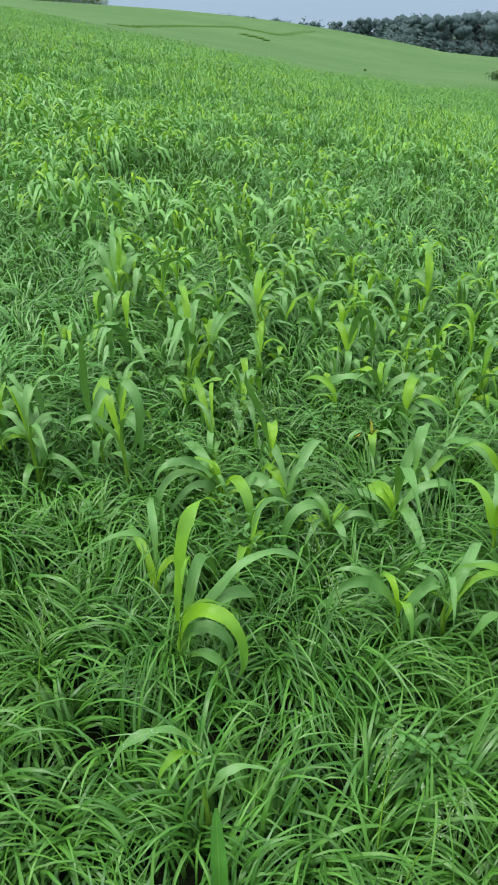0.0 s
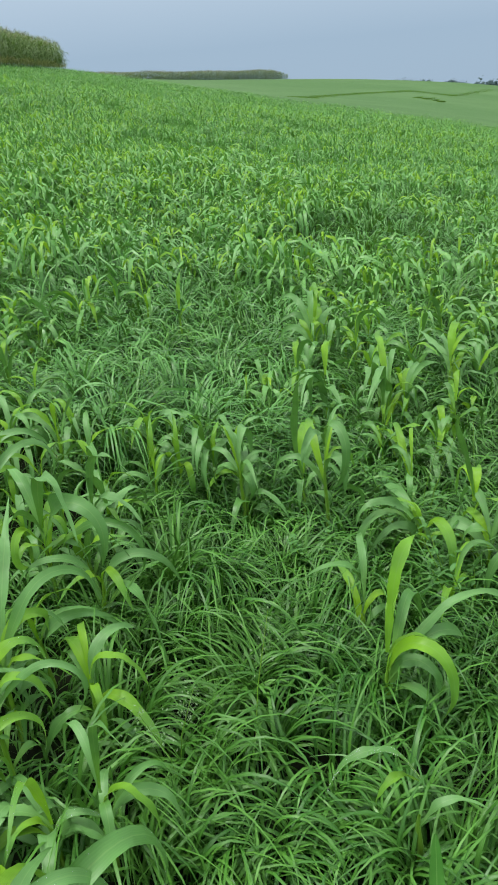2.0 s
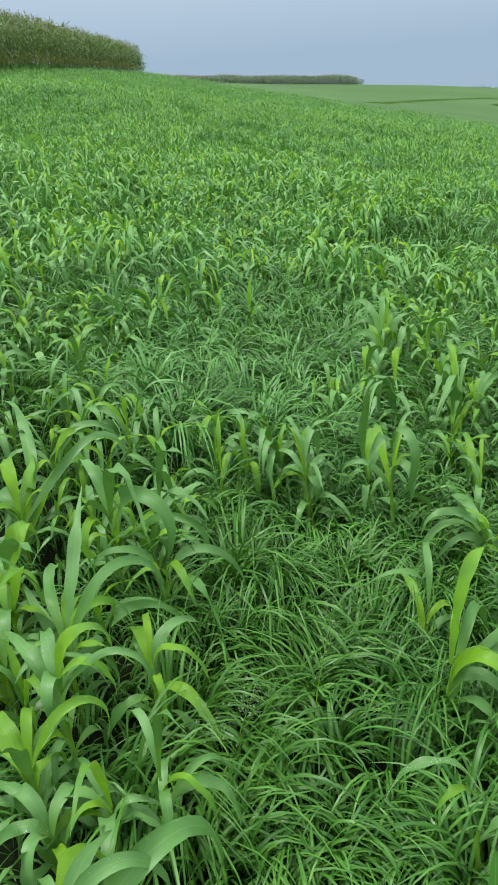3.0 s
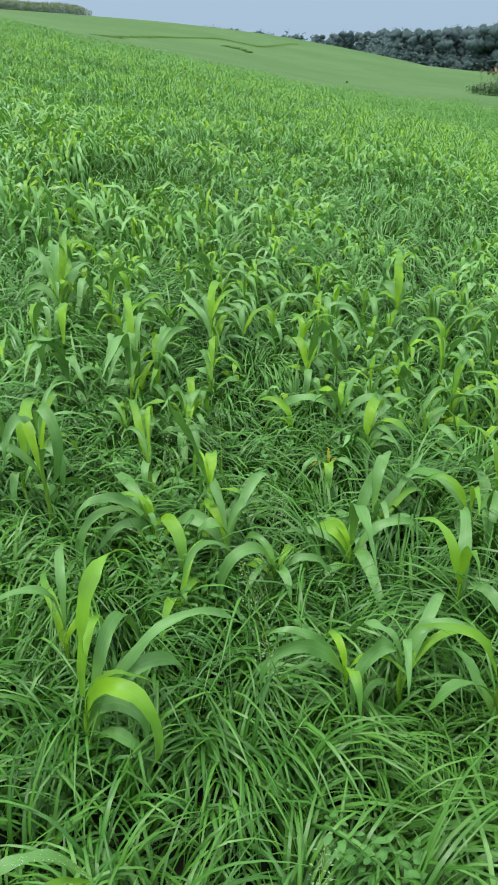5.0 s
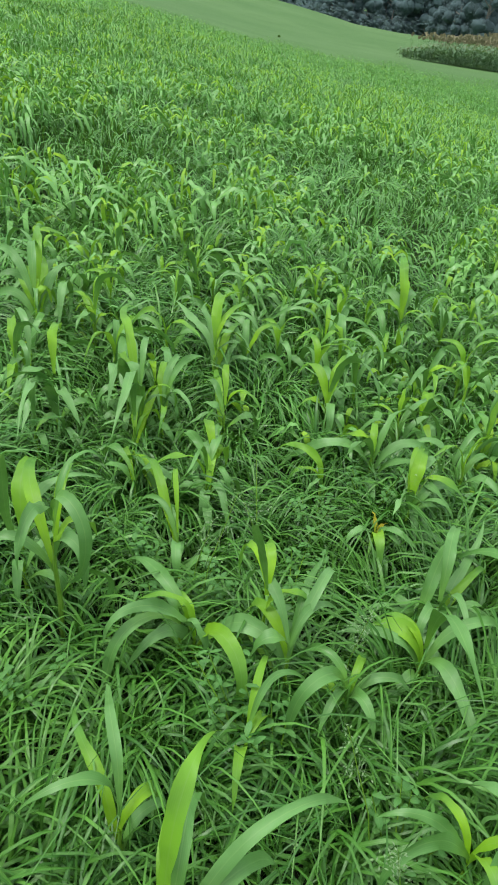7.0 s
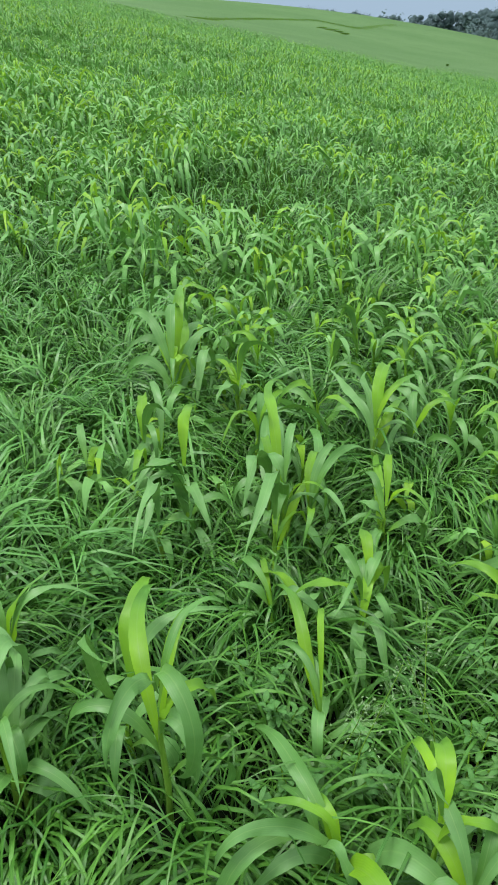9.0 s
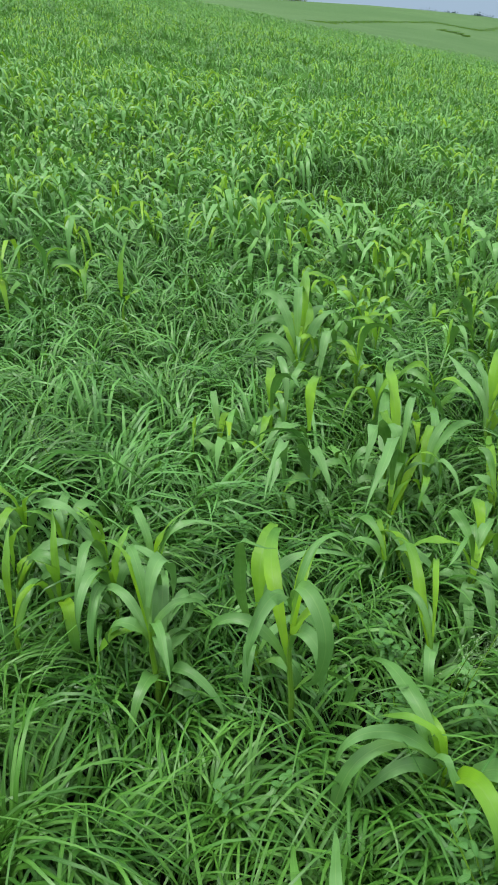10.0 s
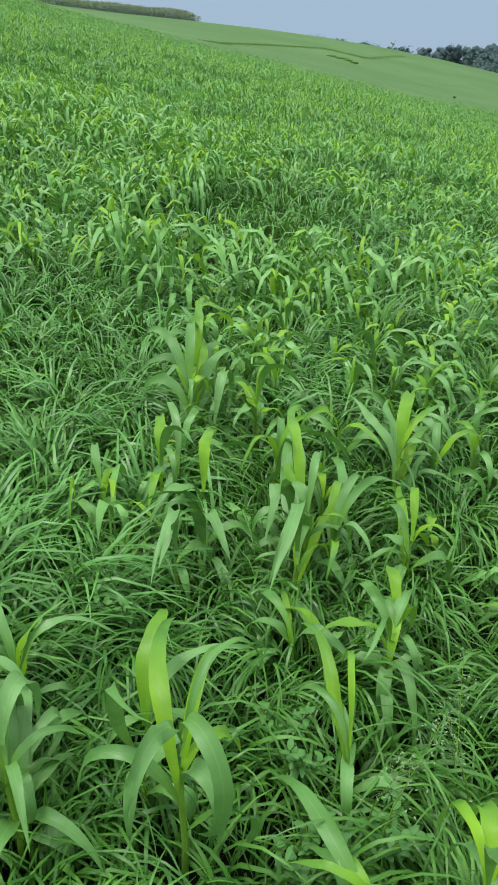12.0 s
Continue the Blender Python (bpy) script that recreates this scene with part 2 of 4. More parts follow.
def at(r, bearing):
    """Ground point at a distance and bearing."""
    x, y = OX + r * math.sin(radians(bearing)), OY + r * math.cos(radians(bearing))
    return x, y, float(land(x, y))


# ---------------------------------------------------------------- mesh makers
def raw_mesh(name, verts, quads, uvs=None, mats=(), slots=None, flat=False):
    me = bpy.data.meshes.new(name)
    verts, quads = np.asarray(verts, np.float32), np.asarray(quads, np.int32)
    me.vertices.add(len(verts))
    me.vertices.foreach_set("co", verts.ravel())
    k = quads.shape[1]
    me.loops.add(quads.size)
    me.loops.foreach_set("vertex_index", quads.ravel())
    me.polygons.add(len(quads))
    me.polygons.foreach_set("loop_start", np.arange(0, quads.size, k, dtype=np.int32))
    if slots is not None:
        me.polygons.foreach_set("material_index", np.asarray(slots, np.int32))
    me.polygons.foreach_set("use_smooth", np.full(len(quads), not flat))
    if uvs is not None:
        layer = me.uv_layers.new(name="UVMap")
        layer.data.foreach_set("uv", np.asarray(uvs, np.float32)[quads.ravel()].ravel())
    for m in mats:
        me.materials.append(m)
    me.update(calc_edges=True)
    return me


def blades(base, az, length, rise, bend, width, segs, across=2, twist=0.0, roll=0.0, spin=0.0, power=1.2, fold=0.0, wave=0.0, kind="grass", phase=0.0, knee=None, ripple=0.0, reach=0.45):
    """Many arched leaves at once: vertices, quads and uvs. Angles in degrees; bend is the fall of the slope from foot to tip."""
    base = np.asarray(base, float).reshape(-1, 3)
    n = len(base)
    az, length, rise, bend, width, twist, roll, spin, phase = (np.broadcast_to(np.asarray(v, float), (n,)) for v in (az, length, rise, bend, width, twist, roll, spin, phase))
    s = np.linspace(0, 1, segs + 1)
    sm = (s[:-1] + s[1:]) / 2

    def slope(f):
        """Elevation and bearing of the blade along its length, in radians."""
        fall = f[None, :] ** power
        if knee is not None:
            # the blade stands up, folds over at the knee and hangs
            k = np.clip((f[None, :] - np.broadcast_to(knee, (n,))[:, None]) / reach + 0.5, 0, 1)
            fall = 0.75 * k * k * (3 - 2 * k) + 0.25 * fall
        if kind == "sorghum":
            # the soft tip hangs
            fall = fall + 0.16 * np.clip((f[None, :] - 0.62) / 0.38, 0, 1) ** 1.5
        e = rise[:, None] - bend[:, None] * fall + ripple * np.sin(10.5 * f[None, :] + phase[:, None]) * f[None, :]
        return np.radians(e), np.radians(az[:, None] + twist[:, None] * f + 0.7 * ripple * np.sin(8.0 * f[None, :] + 2.3 * phase[:, None]))

    el, aa = slope(sm)
    step = np.stack([np.cos(el) * np.cos(aa), np.cos(el) * np.sin(aa), np.sin(el)], -1) * (length[:, None, None] / segs)
    mid = np.concatenate([np.zeros((n, 1, 3)), np.cumsum(step, 1)], 1) + base[:, None, :]
    el, aa = slope(s)
    tan = np.stack([np.cos(el) * np.cos(aa), np.cos(el) * np.sin(aa), np.sin(el)], -1)
    side = np.stack([-np.sin(aa), np.cos(aa), np.zeros_like(aa)], -1)
    nor = np.cross(tan, side)
    ro = np.radians(roll[:, None] + spin[:, None] * s)[..., None]
    side, nor = side * np.cos(ro) + nor * np.sin(ro), nor * np.cos(ro) - side * np.sin(ro)
    if kind == "grass":
        prof = np.minimum(1, 0.6 + 1.8 * s) * (1 - s ** 1.7) ** 0.9
    elif kind == "oval":
        prof = np.array([0.8, 0.75]) if segs == 1 else np.ones(segs + 1)
    elif kind == "broad":
        prof = np.sin(np.pi * np.clip(s * 0.97 + 0.015, 0, 1)) ** 0.55
    else:
        rise_ = np.clip(s / 0.42, 0, 1)
        prof = (0.26 + 0.74 * rise_ * rise_ * (3 - 2 * rise_)) * (1 - s ** 2.3)
    prof = np.maximum(prof, 0.03)
    half = side * (width[:, None, None] / 2) * prof[None, :, None]
    if across == 2:
        ring = np.stack([mid - half, mid + half], 2)
        us = (0.0, 1.0)
    else:
        lift = nor * (fold * width[:, None, None]) * prof[None, :, None]
        wob = nor * (wave * width[:, None, None]) * (prof * np.minimum(1, 3 * s))[None, :, None]
        ph = phase[:, None, None]
        w1, w2 = (np.sin(f * s[None, :, None] + c * ph) + 0.5 * np.sin(2.3 * f * s[None, :, None] + 3.1 * c * ph) for f, c in ((13, 1.0), (11, 2.1)))
        ring = np.stack([mid - half + lift + wob * w1, mid, mid + half + lift + wob * w2], 2)
        us = (0.0, 0.5, 1.0)
    verts = ring.reshape(-1, 3)
    k, m = segs + 1, across
    one = np.array([[i * m + j, i * m + j + 1, (i + 1) * m + j + 1, (i + 1) * m + j] for i in range(segs) for j in range(m - 1)])
    quads = (one[None] + (np.arange(n) * k * m)[:, None, None]).reshape(-1, 4)
    uv = np.stack(np.broadcast_arrays(np.array(us)[None, None, :], s[None, :, None], np.zeros((n, 1, 1)))[:2], -1)
    uv = np.broadcast_to(uv, (n, k, m, 2)).reshape(-1, 2)
    return verts, quads, uv


def merged(parts):
    """Join (verts, quads, uvs[, slot]) lots into one."""
    vs, qs, us, sl, o = [], [], [], [], 0
    for p in parts:
        vs.append(p[0]), qs.append(p[1] + o), us.append(p[2])
        sl.append(np.full(len(p[1]), p[3] if len(p) > 3 else 0))
        o += len(p[0])
    return np.concatenate(vs), np.concatenate(qs), np.concatenate(us), np.concatenate(sl)


def stuff(name, lots, mats, label, category):
    v, q, u, s = merged(lots)
    return tagged(new(name, raw_mesh(name, v, q, u, mats, s)), label, category, kind="stuff")


def tube(points, radii, sides=6):
    """A tapered tube along points."""
    points = np.asarray(points, float)
    k = len(points)
    tan = np.gradient(points, axis=0)
    tan /= np.linalg.norm(tan, axis=1)[:, None]
    ref = np.where(np.abs(tan[:, 2:3]) > 0.9, np.array([[1.0, 0, 0]]), np.array([[0, 0, 1.0]]))
    a = np.cross(tan, ref)
    a /= np.linalg.norm(a, axis=1)[:, None]
    b = np.cross(tan, a)
    th = np.linspace(0, 2 * np.pi, sides, endpoint=False)
    ring = points[:, None] + np.asarray(radii, float)[:, None, None] * (a[:, None] * np.cos(th)[None, :, None] + b[:, None] * np.sin(th)[None, :, None])
    q = np.array([[i * sides + j, i * sides + (j + 1) % sides, (i + 1) * sides + (j + 1) % sides, (i + 1) * sides + j] for i in range(k - 1) for j in range(sides)])
    uv = np.stack([np.tile(np.linspace(0, 1, sides), k), np.repeat(np.linspace(0, 1, k), sides)], -1)
    return ring.reshape(-1, 3), q, uv



# ---------------------------------------------------------------- ground
def build_ground():
    rad = np.concatenate([np.linspace(0, 8, 41), np.geomspace(8.3, 3000, 130)])
    ang = np.radians(np.arange(0, 360, 1.5))
    rr, aa = np.meshgrid(rad[1:], ang, indexing="ij")
    x, y = OX + rr * np.sin(aa), OY + rr * np.cos(aa)
    z = land(x, y)
    v = np.stack([x, y, z], -1).reshape(-1, 3)
    k, n = len(rad) - 1, len(ang)
    i, j = np.meshgrid(np.arange(k - 1), np.arange(n), indexing="ij")
    j2 = (j + 1) % n
    q = np.stack([i * n + j, (i + 1) * n + j, (i + 1) * n + j2, i * n + j2], -1).reshape(-1, 4)
    # close the middle with a ring of thin quads
    c = len(v)
    v = np.concatenate([v, [[OX, OY, float(land(OX, OY))]]])
    hub = np.array([[c, j, (j + 1) % n, (j + 2) % n] for j in range(0, n, 2)])
    q = np.concatenate([q, hub])
    q = q[:, ::-1]
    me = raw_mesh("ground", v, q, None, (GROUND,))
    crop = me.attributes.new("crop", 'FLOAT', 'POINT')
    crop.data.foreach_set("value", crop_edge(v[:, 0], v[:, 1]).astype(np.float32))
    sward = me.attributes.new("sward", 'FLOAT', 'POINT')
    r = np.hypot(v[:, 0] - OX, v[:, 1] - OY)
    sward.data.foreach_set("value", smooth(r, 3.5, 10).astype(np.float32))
    return tagged(new("ground", me), "rolling green field of soil, crop and pasture on a slope", "ground", kind="structure")


build_ground()


# ---------------------------------------------------------------- sorghum plants
def leaf_set(r, height, turn, count, big):
    """The leaves of one young sorghum plant: dicts for blades(), lowest first; the last ones are the young upright whorl."""
    out = []
    for i in range(count):
        f = i / (count - 1)
        h = height * (0.18 + 0.62 * f)
        az = turn + 180 * (i % 2) + r.normal(0, 35)
        young = f > 0.74
        length = big * (0.19 + 0.17 * math.sin(math.pi * min(1, 0.25 + 0.65 * f))) * r.uniform(0.8, 1.2)
        rise = (68 + 14 * f) + r.normal(0, 8)
        bend = (152 - 8 * f) * r.uniform(0.75, 1.1) * (0.8 if young else 1)
        out.append(dict(h=h, az=az, length=length * (0.8 if young else 1.0), rise=min(rise, 86), bend=bend, width=big * r.uniform(0.023, 0.036) * (0.8 if young else 1.0),
                        twist=r.normal(0, 30), spin=r.normal(0, 48), young=young, knee=r.uniform(0.28, 0.6)))
    return out


def sorghum_parts(plant, leaves, height, r):
    pts = [(0, 0, -0.02), (0.003, 0, height * 0.3), (-0.003, 0.002, height * 0.62), (0, 0, height * 0.8)]
    v, q, u = tube(pts, (0.006, 0.006, 0.005, 0.003), 6)
    ob = new("stalk", raw_mesh("stalk", v, q, u, (STALK,)))
    ob.parent = plant
    for d in leaves:
        v, q, u = blades([(0, 0, d["h"])], d["az"], d["length"], d["rise"], d["bend"], d["width"], 18, 3, d["twist"], d.get("roll", 0), d["spin"],
                         d.get("power") or r.uniform(1.0, 1.5), 0.14, d.get("wave", 0.2), "sorghum", r.uniform(0, 6), d.get("knee", 0.5), d.get("ripple", 6.0), d.get("reach", 0.6))
        ob = new("leaf", raw_mesh("leaf", v, q, u, (d.get("tone") or (NEW_LEAF if d["young"] else OLD_LEAF),)))
        if d["young"]:
            ob["label"] = "bright yellow-green young leaf"
        ob.parent = plant


GROUP = "sorghum plants in the field"


def sorghum(x, y, height, turn, count, big, seed, label="young sorghum plant with arching green leaves in grass"):
    r = np.random.default_rng(seed)
    plant = new("sorghum_plant")
    tagged(plant, label, "plant", GROUP)
    sorghum_parts(plant, leaf_set(r, height, turn, count, big), height, r)
    plant.location = (x, y, float(land(x, y)))
    return plant


PLACED = []      # where a sorghum plant stands already


def stand(x, y):
    PLACED.append((x, y))
    return x, y


def thick_stand(x, y):
    """Beside the path the sorghum stands thick and tall, with little grass."""
    return (x < -0.38 - 0.45 * np.maximum(0, y - 0.75)) & (x > -1.75) & (y > 0.4) & (y < 2.2)


# plants near the path that are told apart by their own place and stature
TALL = "tall young sorghum plant with broad arching leaves"
seed = 100


def hero(x, y, leaves, fill=3):
    """A plant told apart by its own leaves: bearing, height, length, width, rise, bend, place of the knee, twist and roll of each; y marks a young leaf, o a fading one."""
    global seed
    seed += 1
    r = np.random.default_rng(seed)
    rows = []
    for row in leaves.split(", "):
        v = row.split()
        az, h, ln, wd, rise, bend, knee, twist, roll = (float(k) for k in v[:9])
        rows.append(dict(h=h, az=az, length=ln, rise=rise, bend=bend, width=0.9 * wd, twist=twist, roll=roll, spin=r.normal(0, 10), young=len(v) > 9, power=1.2, knee=knee, reach=0.6,
                         ripple=r.uniform(3, 11), wave=r.uniform(0.16, 0.38), tone=AMBER_LEAF if v[-1] == "o" else None))
    top = max(0.12, max(d["h"] for d in rows))
    # the lesser leaves of the whorl, and older ones low on the stalk, half hidden in the grass
    for k in range(fill + (6 if thick_stand(x, y) else 3 if y > 2.2 and len(rows) > 2 else 0)):
        low = k % 2
        rows.append(dict(h=top * (r.uniform(0.2, 0.5) if low else r.uniform(0.6, 1.0)), az=r.uniform(0, 360), length=r.uniform(0.16, 0.25), rise=r.normal(62 if low else 72, 7), bend=r.uniform(110, 175),
                         width=r.uniform(0.020, 0.034), twist=r.normal(0, 20), spin=r.normal(0, 25), young=not low and r.uniform() < 0.4, power=1.2, knee=r.uniform(0.3, 0.5)))
    plant = new("sorghum_plant")
    tagged(plant, TALL if top > 0.17 else "young sorghum plant with arching green leaves in grass", "plant", GROUP)
    sorghum_parts(plant, rows, top, r)
    plant.location = (x, y, float(land(x, y)))
    stand(x, y)


hero(-0.01, 1.42, "75 0.20 0.38 0.038 84 122 0.68 -10 0 y, 90 0.20 0.26 0.025 70 118 0.44 4 7 y, 341 0.15 0.36 0.037 72 165 0.42 -3 42 y, 78 0.12 0.43 0.032 65 142 0.48 -1 14, 37 0.12 0.46 0.030 56 99 0.58 -6 28, 37 0.09 0.38 0.036 64 132 0.49 1 35, 358 0.12 0.22 0.037 67 149 0.48 2 42")
hero(-0.09, 1.57, "128 0.07 0.35 0.028 67 88 0.45 -17 0 y, 100 0.20 0.30 0.024 71 107 0.46 10 0")
hero(-0.04, 2.01, "216 0.15 0.41 0.032 61 158 0.28 7 -28")
hero(-0.01, 2.01, "131 0.12 0.38 0.035 62 99 0.34 -2 -21, 206 0.15 0.28 0.033 53 114 0.61 0 -42, 305 0.08 0.39 0.044 69 172 0.51 -4 14 y, 210 0.09 0.23 0.031 71 119 0.42 0 -42, 13 0.07 0.17 0.018 71 119 0.42 1 35 y")
hero(0.30, 1.91, "213 0.14 0.33 0.038 68 160 0.45 2 -35, 294 0.12 0.16 0.033 71 122 0.46 0 21, 11 0.12 0.23 0.026 65 131 0.41 3 28, 135 0.13 0.26 0.022 77 149 0.40 3 -35, 66 0.11 0.21 0.022 70 138 0.42 0 0 y")
hero(0.10, 1.77, "73 0.11 0.31 0.021 68 113 0.43 13 0 y, 46 0.16 0.26 0.018 72 130 0.46 -1 21")
hero(0.18, 1.96, "121 0.19 0.32 0.028 70 133 0.45 -1 -14, 67 0.14 0.31 0.024 72 80 0.42 7 7, 55 0.17 0.35 0.029 66 142 0.53 5 21, 43 0.19 0.23 0.024 73 125 0.40 -2 35, 128 0.15 0.28 0.031 68 138 0.41 -1 -21 y, 153 0.13 0.38 0.050 63 162 0.36 -1 -49, 134 0.06 0.28 0.022 68 88 0.28 -16 -14 y")
hero(0.48, 2.05, "143 0.11 0.24 0.048 74 132 0.40 3 -35 y, 273 0.16 0.39 0.042 83 113 0.45 12 -7, 20 0.10 0.34 0.033 67 123 0.46 1 35, 169 0.08 0.29 0.029 71 98 0.41 -1 -42, 286 0.10 0.34 0.039 69 111 0.29 9 21")
hero(0.46, 1.58, "177 0.17 0.22 0.027 59 84 0.63 0 -42, 203 0.17 0.29 0.035 60 133 0.60 7 -49, 110 0.16 0.21 0.022 70 132 0.39 2 -14 y")
hero(0.57, 1.62, "221 0.18 0.26 0.039 68 147 0.47 2 -42, 15 0.21 0.20 0.027 70 99 0.42 3 28, 55 0.10 0.36 0.034 65 99 0.53 12 0, 271 0.22 0.20 0.022 70 123 0.44 -4 7, 35 0.11 0.32 0.023 66 106 0.41 6 21 y")
hero(0.49, 2.18, "55 0.08 0.36 0.040 71 90 0.52 3 14, 1 0.04 0.32 0.037 61 131 0.50 4 42, 278 0.05 0.26 0.030 69 117 0.37 2 7, 29 0.02 0.38 0.028 51 127 0.73 24 28 y")
hero(-0.39, 2.14, "265 0.16 0.61 0.026 63 28 0.65 53 21")
hero(-0.30, 2.07, "133 0.17 0.46 0.037 65 90 0.37 -45 0 y, 256 0.31 0.23 0.036 69 133 0.44 3 -21, 305 0.32 0.39 0.036 71 193 0.35 18 21, 186 0.17 0.31 0.028 68 149 0.48 0 -35, 87 0.23 0.32 0.025 73 106 0.47 -2 7 y, 70 0.28 0.32 0.017 75 122 0.46 -4 21")
hero(-0.56, 2.06, "75 0.15 0.25 0.022 54 207 0.48 -1 21")
hero(-0.55, 2.02, "143 0.19 0.33 0.018 71 100 0.49 -5 0 y, 128 0.21 0.29 0.025 73 110 0.45 4 0, 90 0.27 0.25 0.037 71 166 0.36 -3 14, 111 0.22 0.30 0.025 66 171 0.35 -8 7, 48 0.19 0.20 0.020 72 122 0.42 0 28, 158 0.17 0.26 0.024 72 120 0.44 1 -21, 182 0.18 0.18 0.022 69 157 0.37 1 -35")
hero(-0.07, 2.25, "124 0.15 0.36 0.029 65 94 0.50 -12 -7 y, 134 0.17 0.25 0.017 71 128 0.43 0 -28, 95 0.20 0.31 0.016 71 130 0.44 11 0 y")
hero(-0.02, 2.52, "77 0.10 0.32 0.030 68 106 0.40 21 0 y, 123 0.02 0.33 0.024 68 85 0.31 -31 0, 117 0.02 0.43 0.024 64 89 0.29 -45 0, 256 0.20 0.22 0.020 76 94 0.44 -6 14")
hero(-0.21, 2.54, "134 0.11 0.28 0.023 67 143 0.38 1 -14, 115 0.07 0.27 0.020 68 118 0.43 -9 -7 y")
hero(-0.42, 2.24, "47 0.10 0.32 0.026 71 102 0.46 0 28, 97 0.11 0.32 0.049 72 105 0.46 4 0 y")
hero(-0.81, 1.14, "155 0.03 0.33 0.035 72 66 0.39 -10 0")
hero(-0.73, 1.07, "105 0.18 0.43 0.038 71 51 0.43 13 0, 114 0.17 0.35 0.027 69 90 0.40 19 0 y, 47 0.22 0.36 0.035 65 128 0.64 1 42, 61 0.22 0.24 0.033 69 169 0.51 0 42 y, 149 0.19 0.41 0.035 67 98 0.36 -40 0")
hero(-0.65, 0.94, "60 0.27 0.23 0.031 79 150 0.50 0 42 y, 137 0.20 0.30 0.037 72 120 0.45 5 0, 159 0.11 0.38 0.043 68 88 0.50 -10 0, 20 0.24 0.32 0.020 53 158 0.57 7 49")
hero(-0.63, 0.81, "53 0.18 0.29 0.025 65 149 0.55 2 42 y, 159 0.12 0.27 0.051 72 99 0.42 -6 0 y, 101 0.05 0.26 0.030 66 124 0.48 7 21, 287 0.15 0.25 0.037 79 67 0.52 2 28")
hero(-0.55, 0.75, "164 0.07 0.28 0.029 70 111 0.48 2 -7, 221 0.12 0.16 0.030 72 127 0.42 -1 -28, 272 0.03 0.23 0.056 88 87 0.49 -3 42, 113 0.06 0.17 0.022 75 94 0.35 16 0")
hero(-0.49, 0.84, "283 0.13 0.31 0.024 81 101 0.60 10 21 y, 152 0.02 0.23 0.021 69 106 0.44 -9 0, 32 0.11 0.13 0.018 63 115 0.41 3 28")
hero(-0.41, 0.60, "105 0.18 0.33 0.050 67 151 0.30 -6 14 y, 49 0.19 0.29 0.032 69 137 0.44 0 28, 56 0.11 0.48 0.052 58 137 0.51 8 28")
hero(-0.40, 0.87, "60 0.12 0.26 0.019 66 142 0.47 3 35, 21 0.13 0.25 0.027 66 144 0.46 2 35, 104 0.02 0.31 0.030 65 117 0.22 40 0, 142 0.21 0.28 0.021 75 149 0.41 13 -7, 322 0.22 0.33 0.019 82 61 0.55 -3 -14, 118 0.12 0.21 0.023 70 136 0.41 -2 0")
hero(-0.57, 1.13, "76 0.17 0.22 0.032 73 112 0.44 0 28, 121 0.18 0.26 0.021 69 132 0.41 9 0 y, 153 0.15 0.20 0.026 72 129 0.41 1 -21")
hero(-0.87, 1.46, "324 0.26 0.42 0.040 78 124 0.50 -1 -14, 346 0.21 0.43 0.056 67 158 0.53 -4 49, 8 0.18 0.43 0.028 43 140 0.56 6 49, 146 0.23 0.35 0.034 71 112 0.51 -1 -14, 108 0.14 0.31 0.033 72 83 0.43 8 0 y, 272 0.21 0.36 0.026 57 222 0.52 15 -42 y")
hero(-0.82, 1.69, "271 0.18 0.42 0.030 84 280 0.51 -15 28")
hero(-0.83, 1.63, "334 0.23 0.37 0.028 84 107 0.50 2 -28, 71 0.10 0.38 0.030 61 168 0.57 3 28")
hero(-1.24, 1.58, "107 0.13 0.54 0.049 63 53 0.22 56 0")
hero(-1.18, 1.47, "109 0.09 0.35 0.050 73 66 0.39 14 0 y, 139 0.20 0.31 0.047 72 108 0.45 -10 0 y, 95 0.09 0.34 0.048 68 74 0.29 19 14, 58 0.15 0.55 0.032 53 151 0.68 6 49, 75 0.09 0.45 0.031 56 99 0.60 15 35 y, 157 0.13 0.28 0.056 69 117 0.45 -3 -14")
hero(-0.97, 1.17, "339 0.14 0.49 0.034 58 46 0.54 -46 -14 y")
hero(-1.02, 1.23, "95 0.18 0.27 0.056 66 153 0.54 3 21 y, 348 0.21 0.20 0.053 75 92 0.47 1 -28, 152 0.07 0.29 0.055 71 94 0.44 -10 0")
hero(-0.89, 1.04, "121 0.13 0.25 0.056 69 122 0.43 4 7, 154 0.05 0.34 0.050 66 100 0.45 -22 0 y, 106 0.02 0.25 0.037 65 101 0.50 11 14, 198 0.02 0.13 0.043 66 115 0.46 -3 -28 y")
hero(-0.57, 3.26, "87 0.17 0.38 0.038 65 181 0.50 -1 7")
hero(-0.65, 3.29, "117 0.19 0.31 0.026 71 100 0.46 -11 0 y, 168 0.16 0.33 0.037 68 147 0.44 0 -49, 111 0.24 0.38 0.036 74 102 0.46 -20 0, 81 0.13 0.46 0.033 66 67 0.35 39 0 y, 79 0.13 0.32 0.040 73 76 0.43 5 7 y, 64 0.14 0.39 0.038 64 122 0.64 10 28, 127 0.05 0.29 0.036 73 82 0.43 -8 0, 149 0.23 0.37 0.036 69 114 0.55 -5 -35, 72 0.11 0.25 0.052 72 100 0.42 2 28")
hero(-0.47, 3.37, "121 0.10 0.30 0.034 71 89 0.45 -7 -7 y, 332 0.21 0.32 0.031 81 122 0.48 0 -56, 88 0.19 0.27 0.029 73 113 0.45 -1 7 y, 87 0.03 0.38 0.036 66 98 0.38 39 0")
